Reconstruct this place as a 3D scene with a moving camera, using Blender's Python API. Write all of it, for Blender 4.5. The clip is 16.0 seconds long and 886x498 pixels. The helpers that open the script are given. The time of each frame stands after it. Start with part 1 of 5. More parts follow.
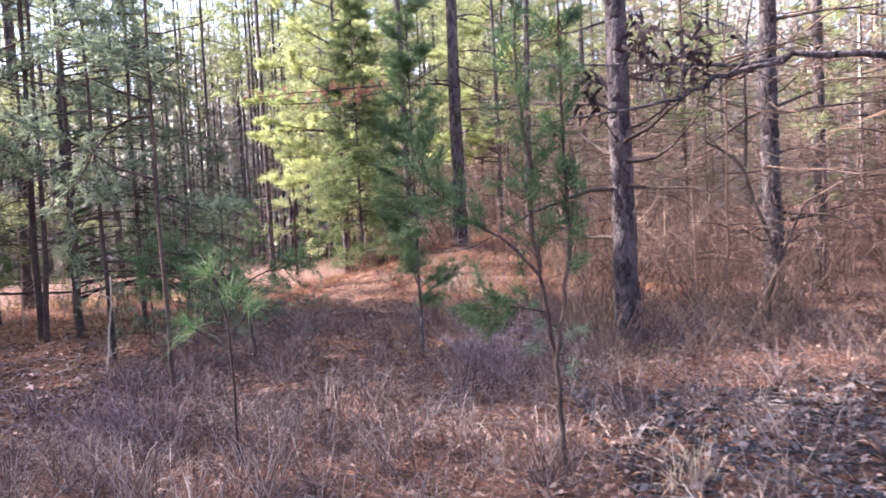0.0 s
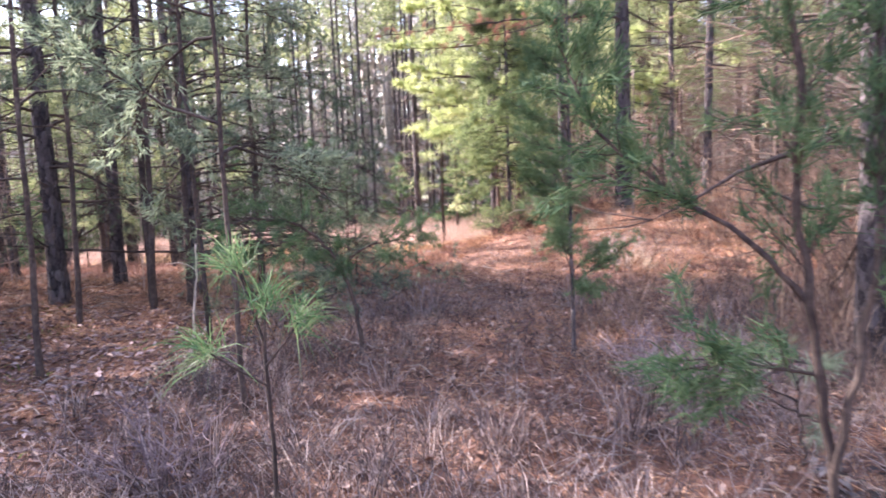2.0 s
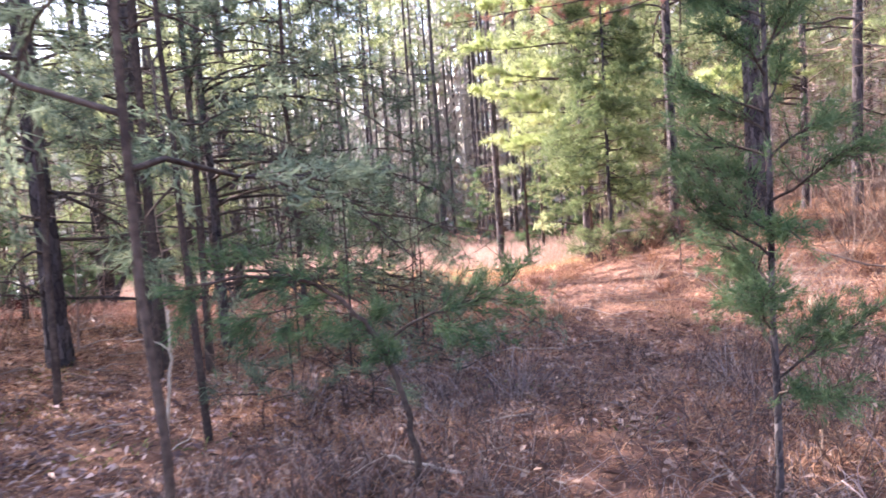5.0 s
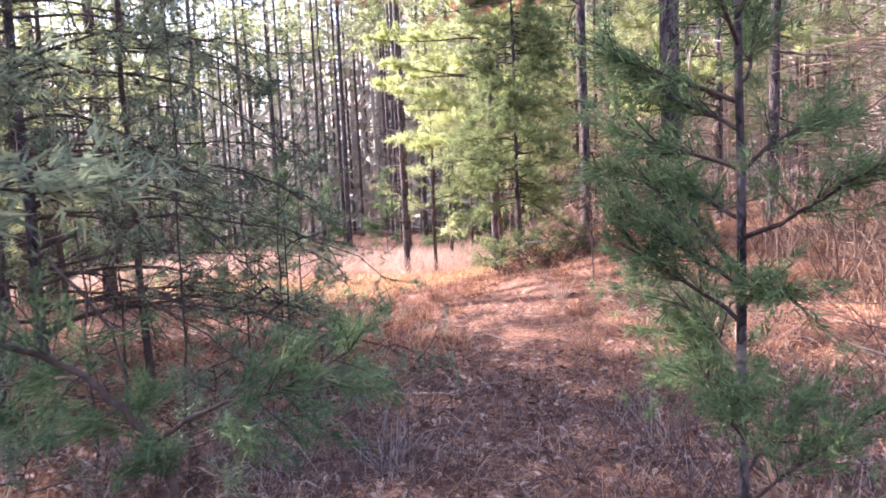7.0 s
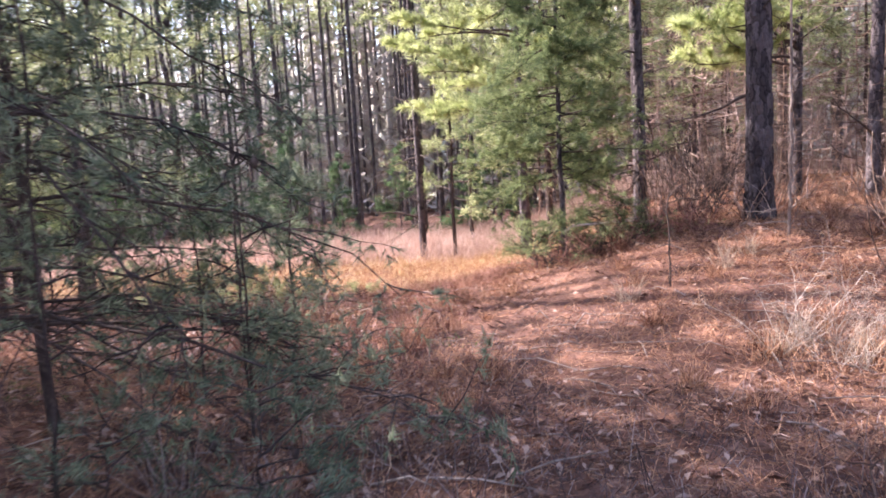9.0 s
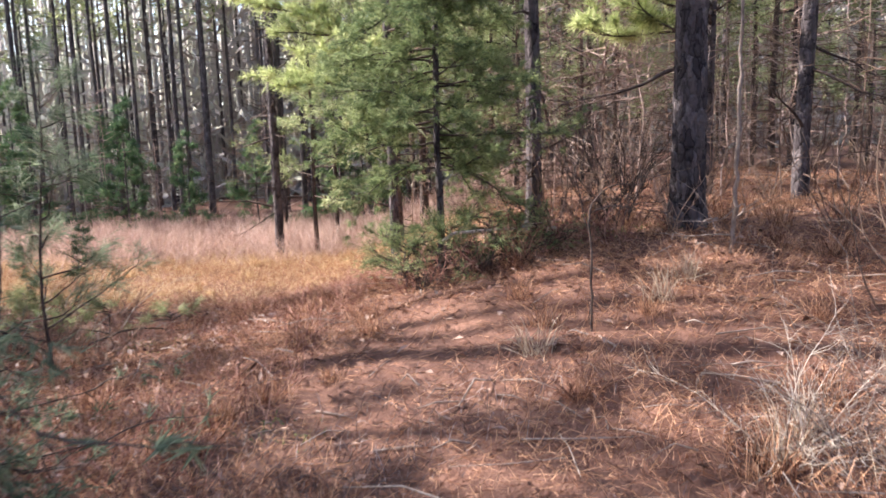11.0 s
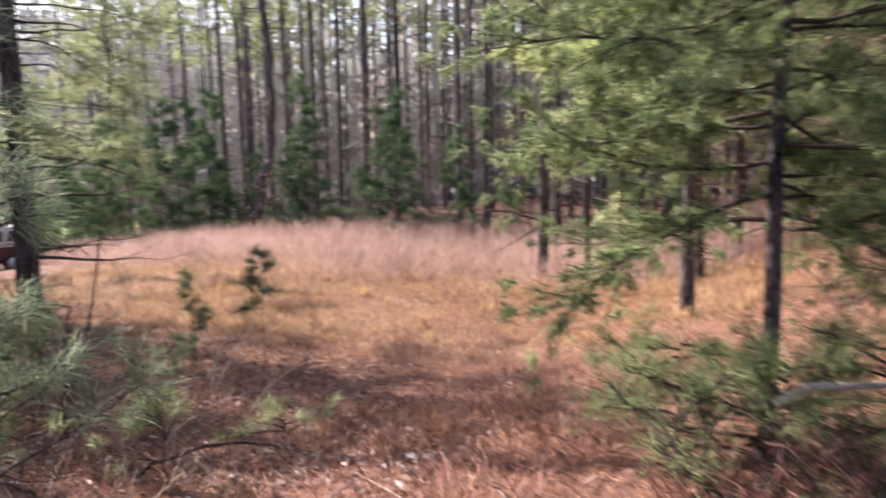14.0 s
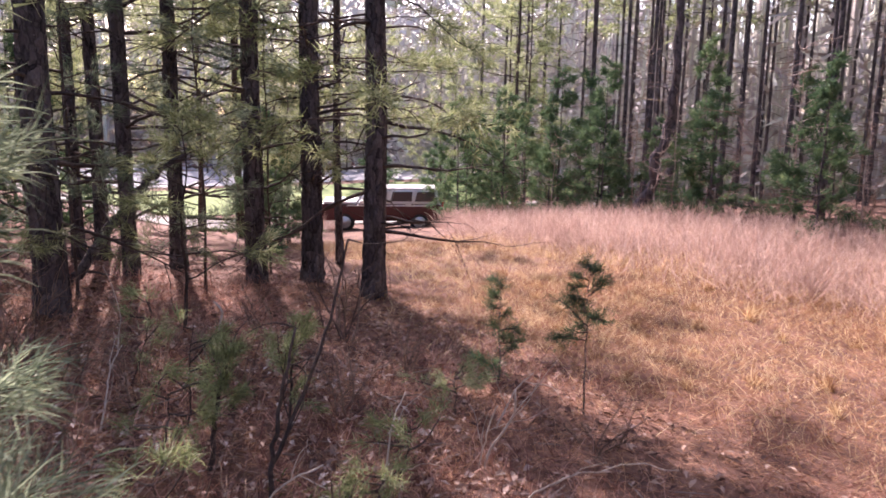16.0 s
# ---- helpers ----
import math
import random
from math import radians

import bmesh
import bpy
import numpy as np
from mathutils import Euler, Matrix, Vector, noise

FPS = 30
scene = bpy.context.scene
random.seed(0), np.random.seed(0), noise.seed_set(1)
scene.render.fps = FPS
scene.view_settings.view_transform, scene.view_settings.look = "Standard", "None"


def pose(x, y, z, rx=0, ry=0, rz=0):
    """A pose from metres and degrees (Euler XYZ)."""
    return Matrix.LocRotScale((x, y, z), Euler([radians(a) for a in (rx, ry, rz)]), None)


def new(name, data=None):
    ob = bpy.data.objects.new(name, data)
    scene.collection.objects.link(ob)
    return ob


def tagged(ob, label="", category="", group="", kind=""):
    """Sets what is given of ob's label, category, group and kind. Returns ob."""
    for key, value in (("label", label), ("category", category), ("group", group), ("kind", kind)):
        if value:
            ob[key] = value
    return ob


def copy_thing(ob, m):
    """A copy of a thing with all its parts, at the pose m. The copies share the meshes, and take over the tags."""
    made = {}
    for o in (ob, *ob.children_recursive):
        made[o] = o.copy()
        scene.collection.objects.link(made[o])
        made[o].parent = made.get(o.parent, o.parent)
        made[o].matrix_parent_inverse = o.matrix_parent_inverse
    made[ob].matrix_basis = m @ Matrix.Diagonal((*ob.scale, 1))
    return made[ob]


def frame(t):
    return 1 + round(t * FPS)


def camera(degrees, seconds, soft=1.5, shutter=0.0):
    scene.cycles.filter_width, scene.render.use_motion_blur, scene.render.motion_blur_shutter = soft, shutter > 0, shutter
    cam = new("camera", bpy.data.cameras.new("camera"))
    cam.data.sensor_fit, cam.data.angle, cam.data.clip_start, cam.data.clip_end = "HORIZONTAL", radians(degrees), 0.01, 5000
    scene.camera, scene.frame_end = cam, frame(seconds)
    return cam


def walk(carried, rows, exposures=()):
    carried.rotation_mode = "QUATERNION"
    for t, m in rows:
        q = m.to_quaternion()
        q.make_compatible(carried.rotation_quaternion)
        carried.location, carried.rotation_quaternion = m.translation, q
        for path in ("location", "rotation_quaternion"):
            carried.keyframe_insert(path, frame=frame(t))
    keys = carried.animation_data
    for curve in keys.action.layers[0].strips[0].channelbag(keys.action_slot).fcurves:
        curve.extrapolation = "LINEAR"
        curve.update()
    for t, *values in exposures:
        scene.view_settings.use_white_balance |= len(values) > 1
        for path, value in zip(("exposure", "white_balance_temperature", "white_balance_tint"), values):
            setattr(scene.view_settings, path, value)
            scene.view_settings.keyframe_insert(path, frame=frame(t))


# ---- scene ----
cam = camera(62.2, 16.0, soft=1.7, shutter=0.4)
METRES, EYE, TILT, LEAN, TURN = 16.0, 1.5, 0.0, 0.0, 0.0
ROWS = [
    (0.0, 0.0, 0.0, 0.0, -0.16, -3.01, 3.03),
    (0.5, -0.0023, 0.0283, 0.0017, 2.4, -3.89, 2.37),
    (1.0, -0.0052, 0.0556, 0.0002, 4.95, -5.37, 2.28),
    (1.5, -0.0044, 0.083, 0.0014, 7.49, -5.86, 3.42),
    (2.0, -0.0027, 0.1157, 0.0016, 11.91, -6.04, 2.41),
    (2.5, -0.0142, 0.1399, 0.0017, 19.26, -6.06, 3.27),
    (3.0, -0.0275, 0.1637, 0.0018, 28.2, -5.61, 2.92),
    (3.5, -0.0351, 0.1872, 0.004, 34.72, -5.35, 2.59),
    (4.0, -0.0428, 0.2071, 0.0041, 32.88, -4.44, 3.2),
    (4.5, -0.0421, 0.23, 0.0039, 23.19, -4.07, 4.23),
    (5.0, -0.0389, 0.2564, 0.0035, 18.12, -4.49, 4.13),
    (7.5, -0.0458, 0.3661, 0.0067, 11.27, -4.91, 2.6),
    (8.0, -0.0523, 0.4001, 0.0045, 14.59, -5.12, 1.41),
    (8.5, -0.0662, 0.4311, 0.0012, 15.08, -6.0, 2.68),
    (9.0, -0.0768, 0.467, 0.0002, 12.66, -6.49, 3.29),
    (9.5, -0.0833, 0.5058, -0.0001, 10.01, -7.19, 2.96),
    (10.0, -0.0905, 0.5409, -0.0011, 7.2, -8.07, 2.32),
    (12.5, -0.082, 0.7209, 0.0071, 0.83, -8.19, 1.89),
    (13.0, -0.0838, 0.7611, 0.0092, 6.41, -9.09, 1.78),
    (13.5, -0.0949, 0.7982, 0.0079, 13.87, -8.77, 1.57),
    (14.0, -0.1059, 0.8371, 0.0065, 26.44, -8.1, 0.83),
    (14.5, -0.1223, 0.8739, 0.0056, 38.69, -6.44, 0.31),
    (15.0, -0.1361, 0.91, 0.0059, 47.19, -7.97, -1.12),
    (15.5, -0.1528, 0.9382, 0.0087, 54.22, -9.8, -1.66),
    (16.0, -0.1694, 0.9623, 0.0082, 57.78, -10.18, -0.92),
]
walk(cam, [(t, pose(0, 0, EYE, TILT, LEAN, TURN) @ pose(METRES * x, METRES * y, METRES * z, 90 + pitch, roll, yaw)) for t, x, y, z, yaw, pitch, roll in ROWS],
     [(0.0, 2.15, 6250, 24), (2.0, 2.42, 6250, 24), (5.0, 2.5, 6250, 25), (7.5, 2.38, 6300, 30), (10.0, 1.72, 6250, 22), (12.5, 1.54, 6200, 10), (14.0, 1.45, 6350, 21), (16.0, 1.5, 6450, 35)])

# ---- light: a low winter sun from the walker's left, clear sky ----
SUN_TO = Vector((-0.985, 0.17, math.tan(radians(36)))).normalized()
world = bpy.data.worlds.new("sky")
scene.world = world
world.use_nodes = True
sky = world.node_tree.nodes.new("ShaderNodeTexSky")
sky.sky_type, sky.sun_disc = "NISHITA", False
sky.sun_elevation, sky.sun_rotation = radians(36), math.atan2(SUN_TO.x, SUN_TO.y)
sky.air_density, sky.dust_density = 1.0, 2.0
back = world.node_tree.nodes["Background"]
back.inputs["Strength"].default_value = 0.15
world.node_tree.links.new(sky.outputs[0], back.inputs[0])
sun = new("sun", bpy.data.lights.new("sun", "SUN"))
sun.data.energy, sun.data.angle, sun.data.color = 5.0, radians(0.6), (1.0, 0.93, 0.82)
sun.matrix_world = Matrix.Translation((-30, 5, 30)) @ SUN_TO.to_track_quat("Z", "Y").to_matrix().to_4x4()


# ---- materials ----
def material(name, colors, scale=8.0, rough=0.9, bump=0.0, bump_scale=40.0, island=0.0, stretch=(1, 1, 1), translucent=0.0, spec=0.3, metal=0.0):
    """Colours mixed by two scales of noise; island mixes in a shift from piece to piece."""
    m = bpy.data.materials.new(name)
    m.use_nodes = True
    nt = m.node_tree
    n, link = nt.nodes, nt.links.new
    bsdf = n["Principled BSDF"]
    bsdf.inputs["Roughness"].default_value, bsdf.inputs["Metallic"].default_value = rough, metal
    bsdf.inputs["Specular IOR Level"].default_value = spec
    co = n.new("ShaderNodeTexCoord")
    mp = n.new("ShaderNodeMapping")
    mp.inputs["Scale"].default_value = stretch
    link(co.outputs["Object"], mp.inputs[0])
    a, b = n.new("ShaderNodeTexNoise"), n.new("ShaderNodeTexNoise")
    a.inputs["Scale"].default_value, a.inputs["Detail"].default_value = scale, 6
    b.inputs["Scale"].default_value, b.inputs["Detail"].default_value = scale * 0.13, 3
    link(mp.outputs[0], a.inputs[0])
    link(co.outputs["Object"], b.inputs[0])
    add = n.new("ShaderNodeMath")
    add.operation = "MULTIPLY_ADD"
    add.inputs[1].default_value = 0.5
    link(b.outputs[0], add.inputs[0])
    half = n.new("ShaderNodeMath")
    half.operation, half.inputs[1].default_value = "MULTIPLY", 0.5
    link(a.outputs[0], half.inputs[0])
    link(half.outputs[0], add.inputs[2])
    out = add.outputs[0]
    if island:
        geo, obj = n.new("ShaderNodeNewGeometry"), n.new("ShaderNodeObjectInfo")
        s1, s2 = n.new("ShaderNodeMath"), n.new("ShaderNodeMath")
        s1.operation = s2.operation = "MULTIPLY_ADD"
        s1.inputs[1].default_value, s2.inputs[1].default_value = island, island * 0.4
        link(geo.outputs["Random Per Island"], s1.inputs[0])
        link(out, s1.inputs[2])
        link(obj.outputs["Random"], s2.inputs[0])
        link(s1.outputs[0], s2.inputs[2])
        sh = n.new("ShaderNodeMath")
        sh.operation, sh.inputs[1].default_value = "SUBTRACT", island * 0.7
        link(s2.outputs[0], sh.inputs[0])
        out = sh.outputs[0]
    ramp = n.new("ShaderNodeValToRGB")
    el = ramp.color_ramp.elements
    lo, hi = 0.32, 0.68
    for i, c in enumerate(colors):
        p = lo + (hi - lo) * i / max(1, len(colors) - 1)
        e = el[i] if i < 2 and len(colors) > i else el.new(p)
        e.position, e.color = p, (*c, 1)
    link(out, ramp.inputs[0])
    link(ramp.outputs[0], bsdf.inputs["Base Color"])
    if bump:
        c = n.new("ShaderNodeTexNoise")
        c.inputs["Scale"].default_value, c.inputs["Detail"].default_value = bump_scale, 8
        link(mp.outputs[0], c.inputs[0])
        bp = n.new("ShaderNodeBump")
        bp.inputs["Strength"].default_value, bp.inputs["Distance"].default_value = bump, 0.02
        link(c.outputs[0], bp.inputs["Height"])
        link(bp.outputs[0], bsdf.inputs["Normal"])
    if translucent:
        tr, mix = n.new("ShaderNodeBsdfTranslucent"), n.new("ShaderNodeMixShader")
        mix.inputs[0].default_value = translucent
        link(ramp.outputs[0], tr.inputs[0])
        link(bsdf.outputs[0], mix.inputs[1])
        link(tr.outputs[0], mix.inputs[2])
        link(mix.outputs[0], n["Material Output"].inputs[0])
    return m


M_GROUND = material("leaf_litter_soil", [(0.065, 0.032, 0.026), (0.16, 0.08, 0.057), (0.29, 0.155, 0.108)], 14, 0.95, 0.9, 60)
def bark_material(name, crack, plate, pale, scale):
    """Furrowed bark: dark cracks between flaking plates."""
    m = bpy.data.materials.new(name)
    m.use_nodes = True
    n, link = m.node_tree.nodes, m.node_tree.links.new
    bsdf = n["Principled BSDF"]
    bsdf.inputs["Roughness"].default_value, bsdf.inputs["Specular IOR Level"].default_value = 0.95, 0.2
    co, mp, wob, add = n.new("ShaderNodeTexCoord"), n.new("ShaderNodeMapping"), n.new("ShaderNodeTexNoise"), n.new("ShaderNodeVectorMath")
    mp.inputs["Scale"].default_value = (1, 1, 0.38)
    wob.inputs["Scale"].default_value, wob.inputs["Detail"].default_value = 14, 4
    add.operation = "MULTIPLY_ADD"
    add.inputs[1].default_value = (0.07, 0.07, 0.07)
    link(co.outputs["Object"], mp.inputs[0])
    link(co.outputs["Object"], wob.inputs[0])
    link(wob.outputs["Color"], add.inputs[0])
    link(mp.outputs[0], add.inputs[2])
    vor, tint, fine = n.new("ShaderNodeTexVoronoi"), n.new("ShaderNodeTexVoronoi"), n.new("ShaderNodeTexNoise")
    vor.feature = "DISTANCE_TO_EDGE"
    for v in (vor, tint):
        v.inputs["Scale"].default_value = scale
        link(add.outputs[0], v.inputs[0])
    fine.inputs["Scale"].default_value, fine.inputs["Detail"].default_value = 60, 8
    link(add.outputs[0], fine.inputs[0])
    ramp = n.new("ShaderNodeValToRGB")
    e = ramp.color_ramp.elements
    e[0].position, e[0].color = 0.02, (*crack, 1)
    e[1].position, e[1].color = 0.16, (*plate, 1)
    link(vor.outputs["Distance"], ramp.inputs[0])
    mix, val = n.new("ShaderNodeMixRGB"), n.new("ShaderNodeMath")
    sep = n.new("ShaderNodeSeparateColor")
    link(tint.outputs["Color"], sep.inputs[0])
    val.operation = "MULTIPLY"
    link(sep.outputs[0], val.inputs[0])
    link(fine.outputs[0], val.inputs[1])
    mix.inputs[2].default_value = (*pale, 1)
    link(val.outputs[0], mix.inputs[0])
    link(ramp.outputs[0], mix.inputs[1])
    link(mix.outputs[0], bsdf.inputs["Base Color"])
    h, bump = n.new("ShaderNodeMath"), n.new("ShaderNodeBump")
    h.operation, h.inputs[1].default_value = "MULTIPLY_ADD", 0.25
    link(fine.outputs[0], h.inputs[0])
    link(vor.outputs["Distance"], h.inputs[2])
    bump.inputs["Strength"].default_value, bump.inputs["Distance"].default_value = 1.0, 0.05
    link(h.outputs[0], bump.inputs["Height"])
    link(bump.outputs[0], bsdf.inputs["Normal"])
    return m


M_BARK = bark_material("pine_bark", (0.010, 0.008, 0.010), (0.056, 0.045, 0.049), (0.25, 0.212, 0.215), 16)
M_TWIG = material("twig_bark", [(0.026, 0.018, 0.016), (0.062, 0.044, 0.039), (0.135, 0.10, 0.085)], 30, 0.95, 0.4, 80, 0.25)
M_PALE = material("bleached_wood", [(0.32, 0.26, 0.215), (0.52, 0.44, 0.37), (0.66, 0.58, 0.5)], 30, 0.9, 0.4, 80, 0.2)
M_CEDAR = material("cedar_sprays", [(0.055, 0.105, 0.055), (0.10, 0.17, 0.08), (0.19, 0.26, 0.125)], 4, 0.8, island=0.35, translucent=0.35)
M_PINE = material("pine_needles", [(0.165, 0.20, 0.09), (0.32, 0.365, 0.175), (0.51, 0.545, 0.31)], 3, 0.55, island=0.4, translucent=0.5)
M_DARKPINE = material("dark_pine_needles", [(0.09, 0.122, 0.082), (0.18, 0.228, 0.15), (0.33, 0.39, 0.26)], 4, 0.7, island=0.4, translucent=0.45, spec=0.2)
# lighter copy of the pine needles: direct sun is put into the colour
M_SUNPLUME = material("sun_coloured_pine_plumes", [(0.26, 0.32, 0.12), (0.46, 0.52, 0.22), (0.66, 0.70, 0.38)], 3, 0.6, island=0.4, translucent=0.5)
M_STRAW = material("dry_grass", [(0.26, 0.13, 0.065), (0.56, 0.355, 0.185), (0.88, 0.70, 0.43)], 1.0, 0.9, island=0.7, translucent=0.3)
M_SEDGE = material("dry_broomsedge", [(0.29, 0.18, 0.15), (0.48, 0.33, 0.28), (0.68, 0.52, 0.45)], 1.5, 0.9, island=0.4, translucent=0.35)
M_WEED = material("grey_dry_weeds", [(0.075, 0.052, 0.05), (0.185, 0.135, 0.128), (0.42, 0.335, 0.31)], 2.0, 0.9, island=0.6, translucent=0.2)
M_LEAF = material("fallen_leaves", [(0.10, 0.05, 0.038), (0.29, 0.165, 0.12), (0.46, 0.325, 0.26)], 2.0, 0.85, island=0.8, translucent=0.15)
M_BRUSH = material("bare_brush", [(0.10, 0.065, 0.052), (0.22, 0.145, 0.11), (0.37, 0.265, 0.20)], 2.0, 0.95, island=0.4)
M_STRAWRED = material("red_pine_straw", [(0.11, 0.044, 0.027), (0.32, 0.148, 0.086), (0.60, 0.355, 0.22)], 1.5, 0.9, island=0.7, translucent=0.15)
# lit copy of the cedar sprays: light on the boughs is in the colour
M_CEDARLIT = material("lit_green_cedar_sprays", [(0.12, 0.165, 0.075), (0.24, 0.30, 0.135), (0.42, 0.47, 0.24)], 4, 0.75, island=0.45, translucent=0.5)
M_BRIGHT = material("long_pine_needles", [(0.07, 0.15, 0.06), (0.13, 0.25, 0.10), (0.27, 0.38, 0.18)], 3, 0.5, island=0.45, translucent=0.35)
# distance haze is put into these pale colours
M_FAR = material("far_woods_haze", [(0.34, 0.30, 0.29), (0.48, 0.44, 0.41), (0.55, 0.55, 0.45)], 0.3, 0.95, island=0.4)
M_ROAD = material("pale_asphalt", [(0.2, 0.2, 0.21), (0.27, 0.27, 0.28), (0.33, 0.33, 0.34)], 3, 0.8, 0.3, 60)
M_LAWN = material("lawn_grass", [(0.09, 0.14, 0.035), (0.14, 0.20, 0.05), (0.2, 0.25, 0.07)], 3, 0.9, 0.6, 30)
M_GRAVEL = material("pale_gravel", [(0.2, 0.18, 0.16), (0.29, 0.26, 0.235), (0.38, 0.35, 0.32)], 12, 0.95, 0.8, 60)
M_UNDER = material("brown_dry_stalks", [(0.15, 0.06, 0.05), (0.35, 0.165, 0.125), (0.56, 0.34, 0.27)], 2.0, 0.9, island=0.6, translucent=0.2)
M_GREYWOOD = material("weathered_wood", [(0.16, 0.12, 0.10), (0.27, 0.21, 0.18), (0.42, 0.35, 0.30)], 30, 0.9, 0.4, 80, 0.2)
M_PALEBRUSH = material("pale_bare_brush", [(0.22, 0.15, 0.13), (0.36, 0.265, 0.23), (0.50, 0.39, 0.34)], 2.0, 0.95, island=0.4)
M_RUST = material("rusty_dead_needles", [(0.22, 0.09, 0.06), (0.36, 0.17, 0.12), (0.50, 0.27, 0.19)], 3, 0.8, island=0.4, translucent=0.3)
M_PALELEAF = material("pale_dry_leaves", [(0.3, 0.2, 0.16), (0.5, 0.37, 0.31), (0.66, 0.55, 0.48)], 2.0, 0.85, island=0.8, translucent=0.15)
M_PINKLEAF = material("pinkish_dry_leaves", [(0.11, 0.068, 0.066), (0.26, 0.172, 0.165), (0.42, 0.31, 0.295)], 2.0, 0.85, island=0.9, translucent=0.12)
# damp leaves, with the shade over them darkened into the colour too
M_SHADELEAF = material("shade_dark_damp_leaves", [(0.04, 0.034, 0.036), (0.088, 0.072, 0.072), (0.19, 0.16, 0.155)], 2.0, 0.7, island=0.8, translucent=0.1)
M_SPRIG = material("green_sprigs", [(0.08, 0.12, 0.04), (0.17, 0.22, 0.07), (0.30, 0.33, 0.12)], 3, 0.8, island=0.5, translucent=0.35)
M_DEADLEAF = material("shrivelled_leaves", [(0.02, 0.014, 0.017), (0.045, 0.03, 0.034), (0.08, 0.055, 0.055)], 6, 0.9, island=0.4)
M_BRAMBLE = material("bramble_canes", [(0.16, 0.11, 0.12), (0.27, 0.20, 0.21), (0.40, 0.31, 0.30)], 4, 0.85, island=0.4)
M_TUSSOCK = material("pale_grass", [(0.33, 0.25, 0.19), (0.5, 0.40, 0.3), (0.66, 0.56, 0.43)], 2, 0.85, island=0.4, translucent=0.25)
M_MAROON = material("maroon_paint", [(0.05, 0.010, 0.013), (0.065, 0.012, 0.016), (0.08, 0.016, 0.02)], 3, 0.25, spec=0.5)
# silver of rims and trim; also paints sun glare on the car's top
M_SILVERGLARE = material("silver_and_sun_glare", [(0.5, 0.5, 0.5), (0.6, 0.6, 0.6), (0.68, 0.68, 0.68)], 3, 0.3, metal=0.4)
M_CARGLASS = material("dark_car_glass", [(0.02, 0.025, 0.03), (0.025, 0.03, 0.04), (0.03, 0.04, 0.05)], 3, 0.05, spec=0.6)
M_RUBBER = material("black_rubber", [(0.015, 0.015, 0.016), (0.025, 0.025, 0.025), (0.04, 0.038, 0.036)], 12, 0.8)
M_LENS = material("clear_lens", [(0.5, 0.52, 0.55), (0.6, 0.62, 0.65), (0.7, 0.7, 0.72)], 8, 0.1)
M_TAIL = material("red_lens", [(0.3, 0.01, 0.01), (0.4, 0.015, 0.012), (0.5, 0.02, 0.02)], 8, 0.2)

# ---- ground ----
def smooth(a, b, v):
    t = np.clip((v - a) / (b - a), 0, 1)
    return t * t * (3 - 2 * t)


def height(x, y):
    x, y = np.asarray(x, float), np.asarray(y, float)
    z = -1.0 * smooth(11, 24, y) * (1 - smooth(-6, 4, x)) - 2.0 * smooth(12, 34, -x) * smooth(12, 24, y)
    z = z + 0.8 * smooth(-5, 0.5, x) * smooth(12, 17, y)
    z = z + 5.0 * smooth(60, 150, np.hypot(x + 8, y - 15)) * (1 - smooth(-20, -40, x) * 0.6)
    z = z + 0.025 * np.sin(x * 2.1 + 1.3 * np.sin(y * 1.7)) * np.cos(y * 1.9 + x) + 0.015 * np.sin(x * 5.3 + y * 3.1) + 0.012 * np.sin(x * 9.1 + 2 * np.sin(y * 4.3)) * np.sin(y * 8.3 + 1.7 * np.sin(x * 5.1))
    return z


def gz(x, y):
    return float(height(x, y))


def ground_mesh():
    out = np.array([60, 80, 110, 160, 250, 400, 700, 1200])
    ax = np.concatenate([-out[::-1], np.arange(-45, -12, 0.6), np.arange(-12, 6, 0.16), np.arange(6, 45.1, 0.6), out])
    ay = np.concatenate([-out[::-1] + 12, np.arange(-33, 2, 0.6), np.arange(2, 23, 0.16), np.arange(23, 58, 0.5), out + 12])
    X, Y = np.meshgrid(ax, ay)
    V = np.stack([X, Y, height(X, Y)], -1).reshape(-1, 3)
    n = len(ax)
    i, j = np.meshgrid(np.arange(n - 1), np.arange(len(ay) - 1))
    k = (j * n + i).reshape(-1)
    return V, np.stack([k, k + 1, k + n + 1, k + n], -1)


